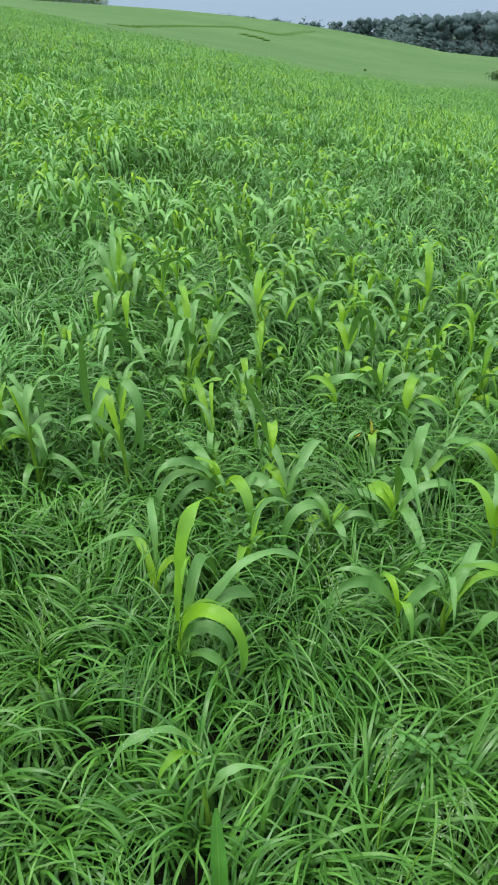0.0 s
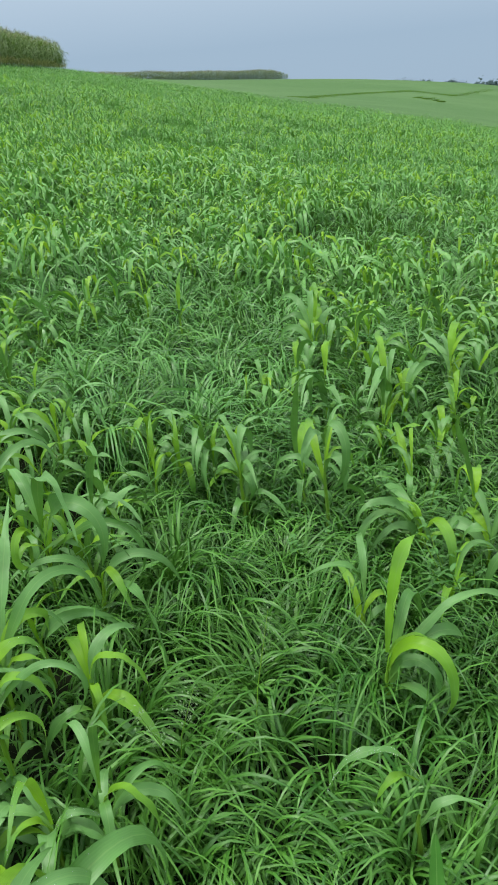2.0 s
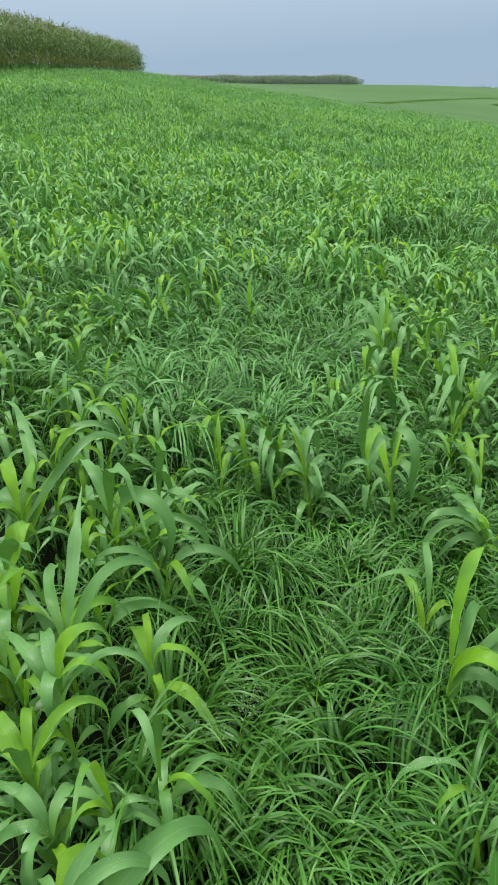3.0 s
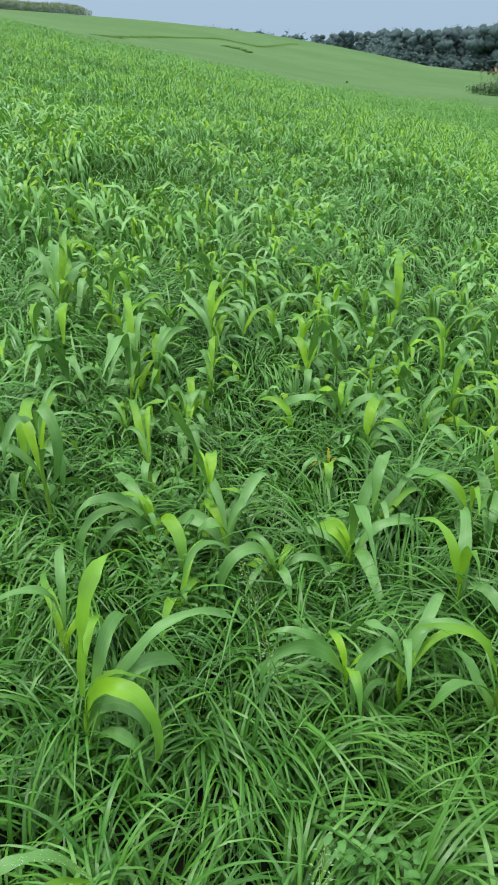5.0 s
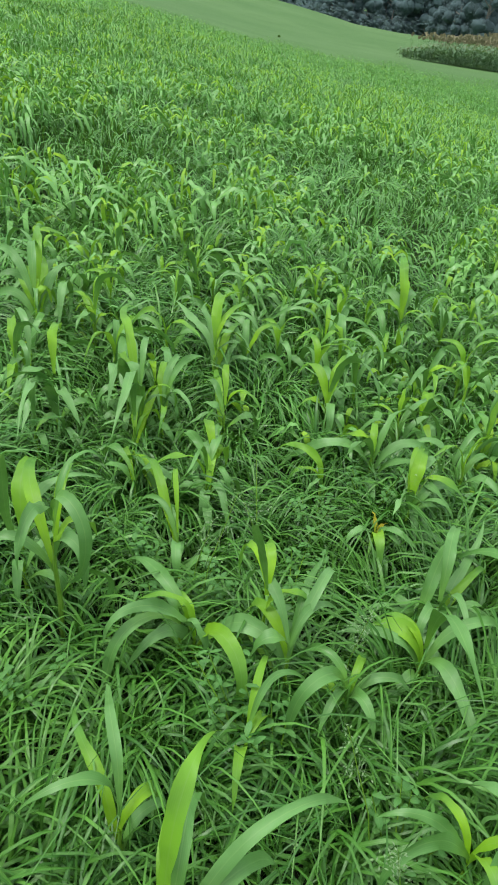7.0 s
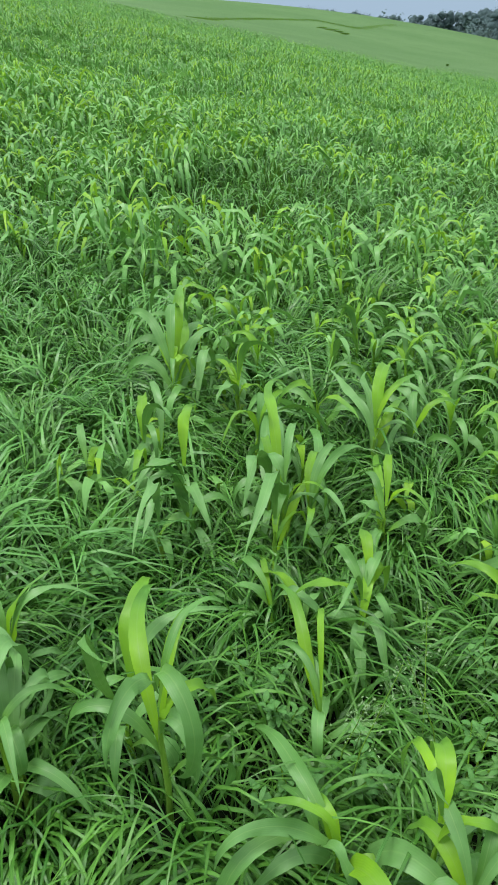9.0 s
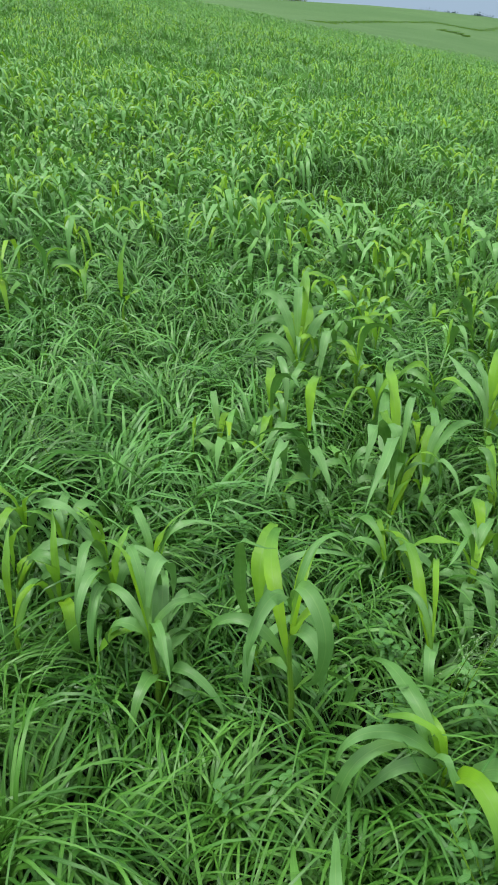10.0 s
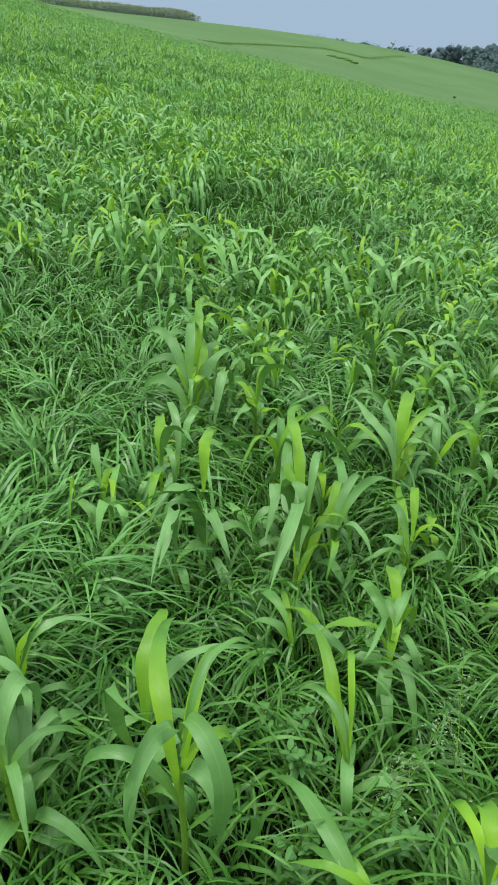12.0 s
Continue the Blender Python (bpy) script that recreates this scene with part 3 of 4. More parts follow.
hero(-0.23, 2.81, "128 0.09 0.50 0.049 66 65 0.26 -43 0, 126 0.19 0.53 0.038 62 74 0.38 -47 0 y, 116 0.11 0.32 0.039 69 98 0.47 -10 0, 268 0.13 0.40 0.038 88 121 0.44 -12 7, 83 0.03 0.32 0.022 69 94 0.43 21 0 y, 87 0.25 0.28 0.025 72 112 0.45 1 7")
hero(-0.17, 2.82, "97 0.17 0.27 0.031 73 109 0.46 -7 0 y, 75 0.13 0.50 0.032 63 90 0.36 50 0, 48 0.18 0.32 0.025 71 102 0.47 2 28, 76 0.19 0.29 0.026 72 110 0.45 0 21")
hero(-0.47, 2.79, "257 0.11 0.32 0.047 78 113 0.49 2 21, 99 0.26 0.28 0.035 74 111 0.45 -3 7 y, 231 0.13 0.30 0.029 83 89 0.51 -1 56, 106 0.09 0.26 0.022 71 125 0.43 9 0")
hero(-0.60, 3.00, "101 0.16 0.35 0.028 68 102 0.44 27 0")
hero(-0.75, 2.85, "125 0.15 0.23 0.026 69 112 0.43 -16 0")
hero(-0.62, 2.93, "107 0.20 0.28 0.036 71 117 0.44 6 0 y, 329 0.21 0.27 0.030 82 125 0.53 -1 -35")
hero(-0.04, 3.22, "90 0.23 0.32 0.048 74 105 0.46 -8 0 y, 52 0.21 0.28 0.027 80 89 0.43 -1 21 y, 63 0.10 0.35 0.040 67 76 0.38 17 7 y, 130 0.16 0.34 0.036 73 70 0.28 -6 -14, 97 0.11 0.28 0.042 70 121 0.43 -10 0, 23 0.07 0.27 0.028 75 111 0.43 0 35, 116 0.15 0.39 0.031 70 81 0.35 -29 0")
hero(0.01, 2.89, "88 0.18 0.28 0.028 70 130 0.42 9 0 y, 116 0.05 0.42 0.033 67 84 0.34 -39 0 y, 122 0.13 0.27 0.024 70 122 0.43 0 -28")
hero(0.13, 2.02, "115 0.27 0.26 0.021 70 153 0.39 4 -14 y, 242 0.28 0.43 0.023 70 27 0.41 34 14")
hero(-0.68, 3.43, "101 0.18 0.39 0.051 78 79 0.49 -1 0 y, 191 0.20 0.24 0.039 71 105 0.43 -1 -56, 76 0.15 0.37 0.049 68 123 0.52 4 21, 9 0.11 0.32 0.039 71 105 0.40 0 56, 134 0.08 0.37 0.043 70 66 0.37 -23 0 y")
hero(-0.28, 2.89, "105 0.15 0.30 0.034 72 112 0.45 -1 0 y, 263 0.19 0.31 0.047 73 112 0.47 0 14, 76 0.03 0.31 0.034 72 64 0.40 11 7")
hero(0.34, 3.06, "59 0.17 0.26 0.046 71 88 0.44 5 21 y, 311 0.20 0.36 0.049 72 134 0.52 -2 -35, 124 0.14 0.30 0.038 69 119 0.47 -1 -28 y")
hero(0.68, 3.17, "73 0.08 0.26 0.049 74 120 0.44 -6 7 y, 294 0.09 0.27 0.049 75 101 0.47 1 -28")
hero(-1.36, 3.45, "90 0.20 0.20 0.030 84 30 0.6 0 0 y, 20 0.16 0.13 0.022 60 60 0.5 0 0 y", 0)
hero(-1.62, 3.62, "60 0.16 0.22 0.030 70 110 0.5 0 0 y, 200 0.15 0.2 0.028 66 120 0.5 0 0 y", 2)
hero(-0.90, 2.10, "224 0.17 0.20 0.024 83 86 0.50 -1 0 y, 340 0.17 0.20 0.017 80 52 0.58 2 0 y, 5 0.13 0.25 0.031 71 117 0.49 -9 6, 46 0.11 0.32 0.024 63 154 0.50 -5 23", 2)
hero(-0.84, 2.20, "194 0.17 0.15 0.024 82 88 0.63 -6 0 y, 130 0.14 0.15 0.017 78 70 0.50 5 0 y, 122 0.13 0.31 0.027 64 132 0.48 -11 24, 8 0.16 0.31 0.022 71 126 0.46 -12 -23, 65 0.18 0.24 0.030 73 152 0.43 -3 1", 2)
hero(-0.78, 2.08, "279 0.14 0.19 0.022 84 42 0.64 -12 0 y, 123 0.17 0.20 0.019 85 67 0.55 -5 0 y, 64 0.12 0.24 0.029 74 117 0.39 12 2, 146 0.13 0.29 0.030 66 129 0.39 10 -23", 2)
hero(-0.74, 2.20, "178 0.18 0.15 0.022 85 72 0.62 -12 0 y, 156 0.14 0.20 0.018 79 90 0.63 14 0 y, 163 0.14 0.30 0.027 64 128 0.40 -3 24, 346 0.15 0.27 0.025 61 122 0.49 9 -7, 283 0.16 0.30 0.029 71 126 0.48 -5 -1", 2)
hero(-0.68, 2.12, "277 0.17 0.16 0.024 82 69 0.50 1 0 y, 90 0.17 0.17 0.023 82 80 0.55 4 0 y, 266 0.17 0.26 0.030 72 141 0.52 11 1, 191 0.12 0.31 0.031 67 141 0.48 6 -16, 281 0.15 0.29 0.026 69 145 0.47 5 -24", 2)
hero(-0.64, 2.22, "58 0.16 0.19 0.018 82 72 0.51 -1 0 y, 81 0.13 0.15 0.019 76 50 0.51 -1 0 y, 137 0.15 0.28 0.024 73 110 0.44 -5 -4, 41 0.17 0.26 0.022 69 114 0.46 -4 4", 2)
hero(-0.95, 2.22, "345 0.18 0.17 0.023 82 58 0.52 3 0 y, 203 0.19 0.21 0.021 78 85 0.50 -12 0 y, 204 0.15 0.24 0.028 72 127 0.44 -7 -10, 350 0.14 0.33 0.031 68 122 0.52 -0 -4", 2)
hero(-0.82, 1.98, "115 0.19 0.17 0.018 80 46 0.59 -2 0 y, 106 0.18 0.20 0.016 80 54 0.64 8 0 y, 88 0.13 0.24 0.032 64 137 0.45 3 5", 2)
hero(0.42, 2.44, "40 0.13 0.08 0.012 62 90 0.4 20 0 o, 100 0.14 0.08 0.013 72 80 0.5 -9 0 o, 170 0.13 0.08 0.012 55 100 0.4 0 0 o, 250 0.12 0.10 0.014 60 110 0.4 0 0 y, 310 0.12 0.16 0.018 66 120 0.4 0 0")
hero(0.53, 2.56, "75 0.17 0.28 0.044 76 115 0.45 -7 7 y, 240 0.15 0.20 0.039 75 90 0.45 -2 21, 27 0.12 0.26 0.036 71 121 0.44 0 35")
hero(-0.56, 2.05, "119 0.16 0.28 0.042 71 122 0.43 10 0")
hero(-0.54, 2.03, "103 0.12 0.34 0.031 66 101 0.39 29 7")
hero(0.53, 2.21, "324 0.08 0.18 0.029 81 82 0.30 11 56")
hero(0.54, 2.20, "77 0.16 0.33 0.039 77 117 0.43 -13 7, 46 0.02 0.38 0.037 67 56 0.41 21 7, 48 0.02 0.34 0.031 63 91 0.51 13 14 y")
hero(-0.01, 2.60, "99 0.16 0.26 0.031 72 128 0.43 5 0 y")
hero(-0.02, 2.57, "129 0.16 0.24 0.029 70 124 0.42 -1 -28")
hero(-0.14, 2.55, "129 0.02 0.30 0.039 66 116 0.51 -6 -21, 138 0.03 0.43 0.032 63 91 0.25 -27 -21 y")
hero(0.30, 2.68, "145 0.09 0.26 0.029 85 116 0.45 1 -35 y")
hero(0.54, 2.63, "76 0.16 0.29 0.037 70 129 0.42 -7 0 y, 44 0.16 0.29 0.034 65 174 0.46 -2 14, 267 0.06 0.28 0.033 73 115 0.45 2 -7")
hero(-0.50, 2.67, "289 0.17 0.38 0.031 77 103 0.46 -18 0")
hero(-0.24, 2.74, "279 0.19 0.43 0.039 79 112 0.46 -18 0, 66 0.07 0.43 0.026 65 78 0.26 32 7 y")
hero(0.73, 4.00, "91 0.15 0.40 0.056 76 77 0.49 -5 0 y, 60 0.14 0.30 0.052 70 126 0.43 0 14, 123 0.14 0.30 0.047 70 127 0.44 0 -35")

HEROES = len(PLACED)

# stock plants that the rest of the stand is grown from
stock = []
for k in range(12):
    p = sorghum(0, 0, 0.15 + 0.012 * k, 0, 6 + k % 3, 0.96, 900 + k)
    stock.append(p)


def grass_only(x, y):
    """Patches with no sorghum."""
    a = np.sin(0.9 * x + 1.7 * np.sin(0.45 * y + 1)) * np.cos(0.62 * y + 0.8 * np.sin(0.5 * x))
    b = np.sin(2.3 * x + 0.7) * np.sin(1.9 * y + 1.1 * np.sin(1.3 * x))
    p = (a + 0.5 * b) > 0.75
    p |= ((x + 1.4) / 0.72) ** 2 + ((y - 3.4) / 1.0) ** 2 < 1
    p |= ((x + 0.45) / 0.35) ** 2 + ((y - 1.5) / 0.6) ** 2 < 1
    p |= (y < 2.78) & (x > -1.2) & (x < 0.72)
    p &= ~thick_stand(x, y) & ~((x < -1.8) & (y < 6))
    return p


def ring_points(n, r0, r1, a0, a1, gen):
    r = np.sqrt(gen.uniform(r0 * r0, r1 * r1, n))
    a = np.radians(gen.uniform(a0, a1, n))
    return OX + r * np.sin(a), OY + r * np.cos(a)


g = np.random.default_rng(21)
xs, ys = ring_points(2600, 0.55, 6.2, -80, 40, g)
ok = ~grass_only(xs, ys)
spots = sorted(((math.hypot(x - OX, y - OY) - (9 if thick_stand(x, y) else 0), x, y) for x, y in zip(xs[ok], ys[ok])))
count = 0
for r_, x, y in spots:
    if count >= 215:
        break
    if min((x - a) ** 2 + (y - b) ** 2 for a, b in PLACED) < (0.105 if r_ < 0 else 0.16) ** 2:
        continue
    stand(x, y)
    src = stock[int(g.integers(len(stock)))] if count >= len(stock) else stock[count]
    m = pose(x, y, float(land(x, y)), g.normal(0, 4), g.normal(0, 4), g.uniform(0, 360))
    k = g.uniform(0.85, 1.15) * (0.95 if r_ < 0 else 1.1 - 0.09 * max(0.0, r_ - 2))
    if count >= len(stock):
        src = copy_thing(src, m)
    src.matrix_world = m
    src.scale = (k, k, k)
    count += 1
REACHED = r_


def stand_of_sorghum(xs, ys, gen, segs, scale=1.0, leaves=6, flat=0.0):
    """One lot of many plants: grown leaves in slot 0, young ones in slot 1."""
    n = len(xs)
    z = land(xs, ys)
    turn = gen.uniform(0, 360, n)
    swell = 1.0 + 0.38 * np.sin(1.1 * xs + 2.0 * np.sin(0.7 * ys)) * np.sin(0.9 * ys + 0.4 * xs + 1.0) + 0.15 * np.sin(0.31 * xs - 0.47 * ys) + 0.22 * np.sin(3.9 * xs + 1.2 * np.sin(2.1 * ys)) * np.sin(3.3 * ys + 0.8 * xs)
    swell = swell * (0.4 + 0.6 * crop_edge(xs, ys))
    # it grows rankest on the upper side, near the path
    swell = swell * (1 + 0.35 * smooth(-np.degrees(np.arctan2(xs - OX, ys - OY)), 27, 42) * (1 - smooth(np.hypot(xs - OX, ys - OY), 5, 12)))
    hgt = gen.uniform(0.10, 0.36, n) * scale * swell
    lots = []
    for i in range(leaves):
        f = i / (leaves - 1)
        young = f > 0.74
        base = np.stack([xs, ys, z + hgt * (0.18 + 0.62 * f)], -1)
        az = turn + 180 * (i % 2) + gen.normal(0, 25, n)
        ln = (0.19 + 0.16 * math.sin(math.pi * min(1, 0.25 + 0.65 * f))) * gen.uniform(0.7, 1.2, n) * scale * swell * (0.8 if young else 1)
        v, q, u = blades(base, az, ln, np.minimum(52 + 22 * f - flat + gen.normal(0, 12, n), 88), (172 - 22 * f - flat) * gen.uniform(0.75, 1.2, n),
                         gen.uniform(0.023, 0.038, n) * scale * (0.8 if young else 1), segs, 2, gen.normal(0, 28, n), gen.normal(0, 25, n), gen.normal(0, 45, n), 1.2, kind="sorghum", knee=gen.uniform(0.22, 0.5, n))
        if young:
            # some hearts are bright, the others have turned green
            bright = np.repeat(gen.uniform(0, 1, n) < 0.58, segs)
            lots.append((v, q[bright], u, 1)), lots.append((v, q[~bright], u, 0))
        else:
            lots.append((v, q, u, 0))
    return lots


lots = []
for n, r0, r1, a0, a1, segs, sc, lv in ((520, 2.5, 6.5, -74, -36, 6, 1.1, 7), (520, 2.4, REACHED, -70, 40, 6, 0.95, 7), (4300, REACHED, 9, -60, 40, 5, 0.9, 7), (14500, 9, 20, -50, 36, 3, 0.7, 5), (13000, 20, 54, -48, 34, 3, 0.78, 4),
                                        (9000, 36, 115, -46, -4, 2, 0.95, 4), (5500, 54, 82, -4, 34, 2, 0.9, 4), (900, 1.3, 9, 40, 308, 4, 1.0, 5), (1500, 9, 30, 36, 310, 3, 1.3, 4)):
    xs, ys = ring_points(n, r0, r1, a0, a1, g)
    clump = np.sin(2.7 * xs + 1.9 * np.sin(1.3 * ys)) * np.sin(2.2 * ys + 1.4 * np.sin(1.7 * xs + 0.5)) + 0.5 * np.sin(0.8 * xs + 0.6) * np.sin(0.7 * ys)
    ok = ~grass_only(xs, ys) & (crop_edge(xs, ys) > g.uniform(0.05, 0.95, len(xs))) & (clump + g.normal(0, 0.35, len(xs)) > -0.35)
    lots += stand_of_sorghum(xs[ok], ys[ok], g, segs, sc, lv, 18)
stuff("sorghum_stand", lots, (OLD_LIT, NEW_LIT), "stand of young sorghum, blue-green leaves with yellow-green hearts", "crop")


# ---------------------------------------------------------------- grass
def even_points(r0, r1, a0, a1, gap, gen):
    """Points about gap apart, without holes, in a ring sector."""
    k = np.arange(-r1, r1 + gap, gap)
    xs, ys = (v.ravel() + gen.uniform(-0.45, 0.45, len(k) ** 2) * gap for v in np.meshgrid(k, k))
    r, a = np.hypot(xs, ys), np.degrees(np.arctan2(xs, ys))
    ok = (r >= r0) & (r < r1) & ((a - a0) % 360 < a1 - a0)
    return xs[ok] + OX, ys[ok] + OY


def tufts(gap, per, r0, r1, a0, a1, gen, segs, wid, size, spread, locks=3):
    """Tussocks of grass: each is a few locks, and the blades of a lock lie side by side, rise together, fold over and hang."""
    xs, ys = even_points(r0, r1, a0, a1, gap, gen)
    ok = crop_edge(xs, ys) > gen.uniform(0.1, 0.9, len(xs))
    xs, ys = xs[ok], ys[ok]
    n = len(xs)
    lean = 200 * np.sin(1.3 * xs + 0.8) * np.cos(1.1 * ys + 0.4 * xs) + gen.normal(0, 40, n)
    swell = 1 + 0.22 * np.sin(2.9 * xs + 1.5 * np.sin(1.7 * ys)) * np.cos(2.5 * ys + 0.6)
    big = size * gen.uniform(0.72, 1.2, n) * swell * np.where(thick_stand(xs, ys), 0.5, 1.0)
    # locks
    t = np.repeat(np.arange(n), locks)
    m = len(t)
    way = lean[t] + gen.normal(0, 75, m)
    fan = gen.uniform(5, 24, m)
    up, over = gen.uniform(62, 86, m), gen.uniform(118, 190, m)
    long_ = big[t] * gen.uniform(0.8, 1.12, m)
    off = spread * np.sqrt(gen.uniform(0, 1, m))
    oa = np.radians(gen.uniform(0, 360, m))
    cx, cy = xs[t] + off * np.cos(oa), ys[t] + off * np.sin(oa)
    # blades
    k = np.repeat(np.arange(m), max(1, per // locks))
    q = len(k)
    across = gen.normal(0, 1, q)
    az = way[k] + fan[k] * across
    side = np.radians(way[k] + 90)
    d = across * spread * 0.35
    bx, by = cx[k] + d * np.cos(side) + gen.normal(0, 0.012, q), cy[k] + d * np.sin(side) + gen.normal(0, 0.012, q)
    return blades(np.stack([bx, by, land(bx, by) - 0.01], -1), az, long_[k] * gen.uniform(0.6, 1.1, q), np.minimum(up[k] + gen.normal(0, 8, q), 90), over[k] + gen.normal(0, 17, q),
                  wid * gen.uniform(0.6, 1.25, q), segs, 2, gen.normal(0, 16, q), gen.normal(0, 16, q), gen.normal(0, 26, q), 1.05, knee=gen.uniform(0.38, 0.66, q), reach=0.85)


def skirts(places, per, gen):
    """Grass that grows close round the foot of each plant beside the path."""
    k = np.repeat(np.arange(len(places)), per)
    m = len(k)
    a, d = gen.uniform(0, 360, m), gen.uniform(0.03, 0.13, m)
    bx, by = np.array(places)[k, 0] + d * np.cos(np.radians(a)), np.array(places)[k, 1] + d * np.sin(np.radians(a))
    return blades(np.stack([bx, by, land(bx, by) - 0.01], -1), a + gen.normal(0, 60, m), gen.uniform(0.18, 0.33, m), gen.uniform(62, 88, m), gen.uniform(110, 185, m), gen.uniform(0.005, 0.0105, m),
                  6, 2, gen.normal(0, 14, m), gen.normal(0, 15, m), gen.normal(0, 28, m), 1.05, knee=gen.uniform(0.38, 0.62, m), reach=0.85)


g = np.random.default_rng(33)
stuff("grass_sward", [
    skirts([(x, y) for x, y in PLACED[:HEROES] if not thick_stand(x, y)], 60, g),
    tufts(0.17, 78, 0.22, 2.2, -95, 70, g, 9, 0.0082, 0.40, 0.055, 5),
    tufts(0.18, 68, 2.2, 4.4, -58, 46, g, 7, 0.0088, 0.36, 0.055, 4),
    tufts(0.085, 6, 0.22, 3.0, -100, 70, g, 3, 0.008, 0.17, 0.05, 2),
    tufts(0.11, 8, 2.6, 4.4, -60, 48, g, 3, 0.010, 0.25, 0.06, 2),
    tufts(0.14, 36, 0.40, 1.6, -60, 58, g, 8, 0.0078, 0.30, 0.05, 4),
    tufts(0.20, 20, 1.6, 5.0, 44, 72, g, 4, 0.011, 0.34, 0.08, 4),
    tufts(0.22, 20, 2.1, 5.0, -80, -57, g, 4, 0.011, 0.34, 0.08, 4),
    tufts(0.24, 18, 0.3, 5.0, 70, 282, g, 3, 0.016, 0.36, 0.11),
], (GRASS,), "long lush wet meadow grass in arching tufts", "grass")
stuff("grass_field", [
    # the first two layers lighten nearer grass with the same brightened colour
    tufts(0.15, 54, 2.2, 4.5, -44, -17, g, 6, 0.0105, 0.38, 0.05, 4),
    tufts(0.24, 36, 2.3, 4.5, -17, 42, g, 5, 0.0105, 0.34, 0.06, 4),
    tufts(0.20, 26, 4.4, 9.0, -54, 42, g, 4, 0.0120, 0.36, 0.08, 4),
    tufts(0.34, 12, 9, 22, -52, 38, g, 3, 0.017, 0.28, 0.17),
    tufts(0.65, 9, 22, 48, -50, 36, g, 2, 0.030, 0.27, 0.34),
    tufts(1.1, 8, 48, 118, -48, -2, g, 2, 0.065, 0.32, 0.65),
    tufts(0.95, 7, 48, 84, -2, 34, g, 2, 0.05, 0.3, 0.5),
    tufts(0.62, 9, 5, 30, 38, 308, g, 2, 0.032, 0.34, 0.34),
], (GRASS_LIT,), "grass growing thickly between the sorghum across the field", "grass")


# ---------------------------------------------------------------- corn
def corn_lot(xs, ys, gen, tall, leaves, segs, tassels=3, low=0.1, dry=0.0, plume=0.035, top=0.92, size=1.0, broad=1.0):
    n = len(xs)
    z = land(xs, ys)
    h = tall * size * gen.uniform(0.84, 1.08, n) * (0.96 + 0.05 * np.sin(0.35 * xs + 0.2 * ys))
    lots = []
    up = blades(np.stack([xs, ys, z], -1), gen.uniform(0, 360, n), h, 90, gen.normal(0, 3, n), 0.045, 2, 2, kind="grass")
    lots.append((*up, 0))
    for i in range(leaves):
        f = low + (top - low) * i / max(1, leaves - 1)
        base = np.stack([xs, ys, z + h * f], -1)
        b = blades(base, gen.uniform(0, 360, n), tall * gen.uniform(0.24, 0.36, n), gen.normal(58, 9, n), gen.uniform(80, 150, n), broad * gen.uniform(0.07, 0.11, n), segs, 2,
                   gen.normal(0, 20, n), 0, gen.normal(0, 40, n), 1.3, kind="sorghum")
        lots.append((*b, 1 if f < 0.2 and dry else 0))
    if tassels:
        for i in range(tassels):
            base = np.stack([xs, ys, z + h * 0.97], -1)
            lots.append((*blades(base, gen.uniform(0, 360, n), tall * 0.13, gen.normal(80, 8, n), gen.uniform(10, 60, n), plume, 2, 2), 2))
    return lots


def corn_rows(p, q, rows, gap, depth, gen, jitter=0.08, taper=None):
    """Plants along rows from p to q, each further row shifted by depth to the side away from here."""
    p, q = np.array(p[:2]), np.array(q[:2])
    d = q - p
    ln = np.hypot(*d)
    d /= ln
    nrm = np.array([-d[1], d[0]])
    if nrm @ (p - np.array([OX, OY])) < 0:
        nrm = -nrm
    s = np.arange(0, ln, gap)
    pts = np.concatenate([p + s[:, None] * d + nrm * depth * k for k in range(rows)])
    pts += gen.normal(0, jitter, pts.shape)
    along, back = (pts - p) @ d, (pts - p) @ nrm
    room = np.minimum(along, ln - along)
    if taper:
        # fewer rows stand at the ends, so that the block is rounded off
        ok = back < rows * depth * np.sqrt(np.clip(room / taper, 0.03, 1))
        pts, room = pts[ok], room[ok]
    # the outermost plants are stunted and stand thinner
    size = 0.55 + 0.45 * smooth(room, -0.5, 4.0) + gen.normal(0, 0.03, len(room))
    ok = gen.uniform(0, 1, len(room)) < 0.25 + room / 2.5
    return pts[ok, 0], pts[ok, 1], size[ok]


g = np.random.default_rng(55)
MATS = (CORN_LEAF, CORN_DRY, TASSEL)
x, y, k = corn_rows(at(30, -50), at(98.5, -30.8), 5, 0.24, 0.75, g, taper=3)
stuff("corn_strip", corn_lot(x, y, g, 2.75, 11, 3, dry=1.0, size=k), MATS, "tall ripening corn strip with browning lower leaves on the rise", "corn")
x, y, k = corn_rows(at(235, -31), at(240, -15.9), 7, 0.28, 0.75, g, taper=5)
stuff("corn_field", corn_lot(x, y, g, 2.6, 7, 2, tassels=3, low=0.04, plume=0.10, size=k, broad=2.6), MATS, "distant flat-topped block of tall corn on the skyline", "corn")
x, y, k = corn_rows(at(90, 8.9), at(86, 27), 7, 0.2, 0.75, g, taper=5)
lots = corn_lot(x, y, g, 2.05, 9, 3, tassels=2, size=k * (0.72 + 0.28 * smooth(np.degrees(np.arctan2(x - OX, y - OY)), 9, 15)), broad=1.9, plume=0.04)
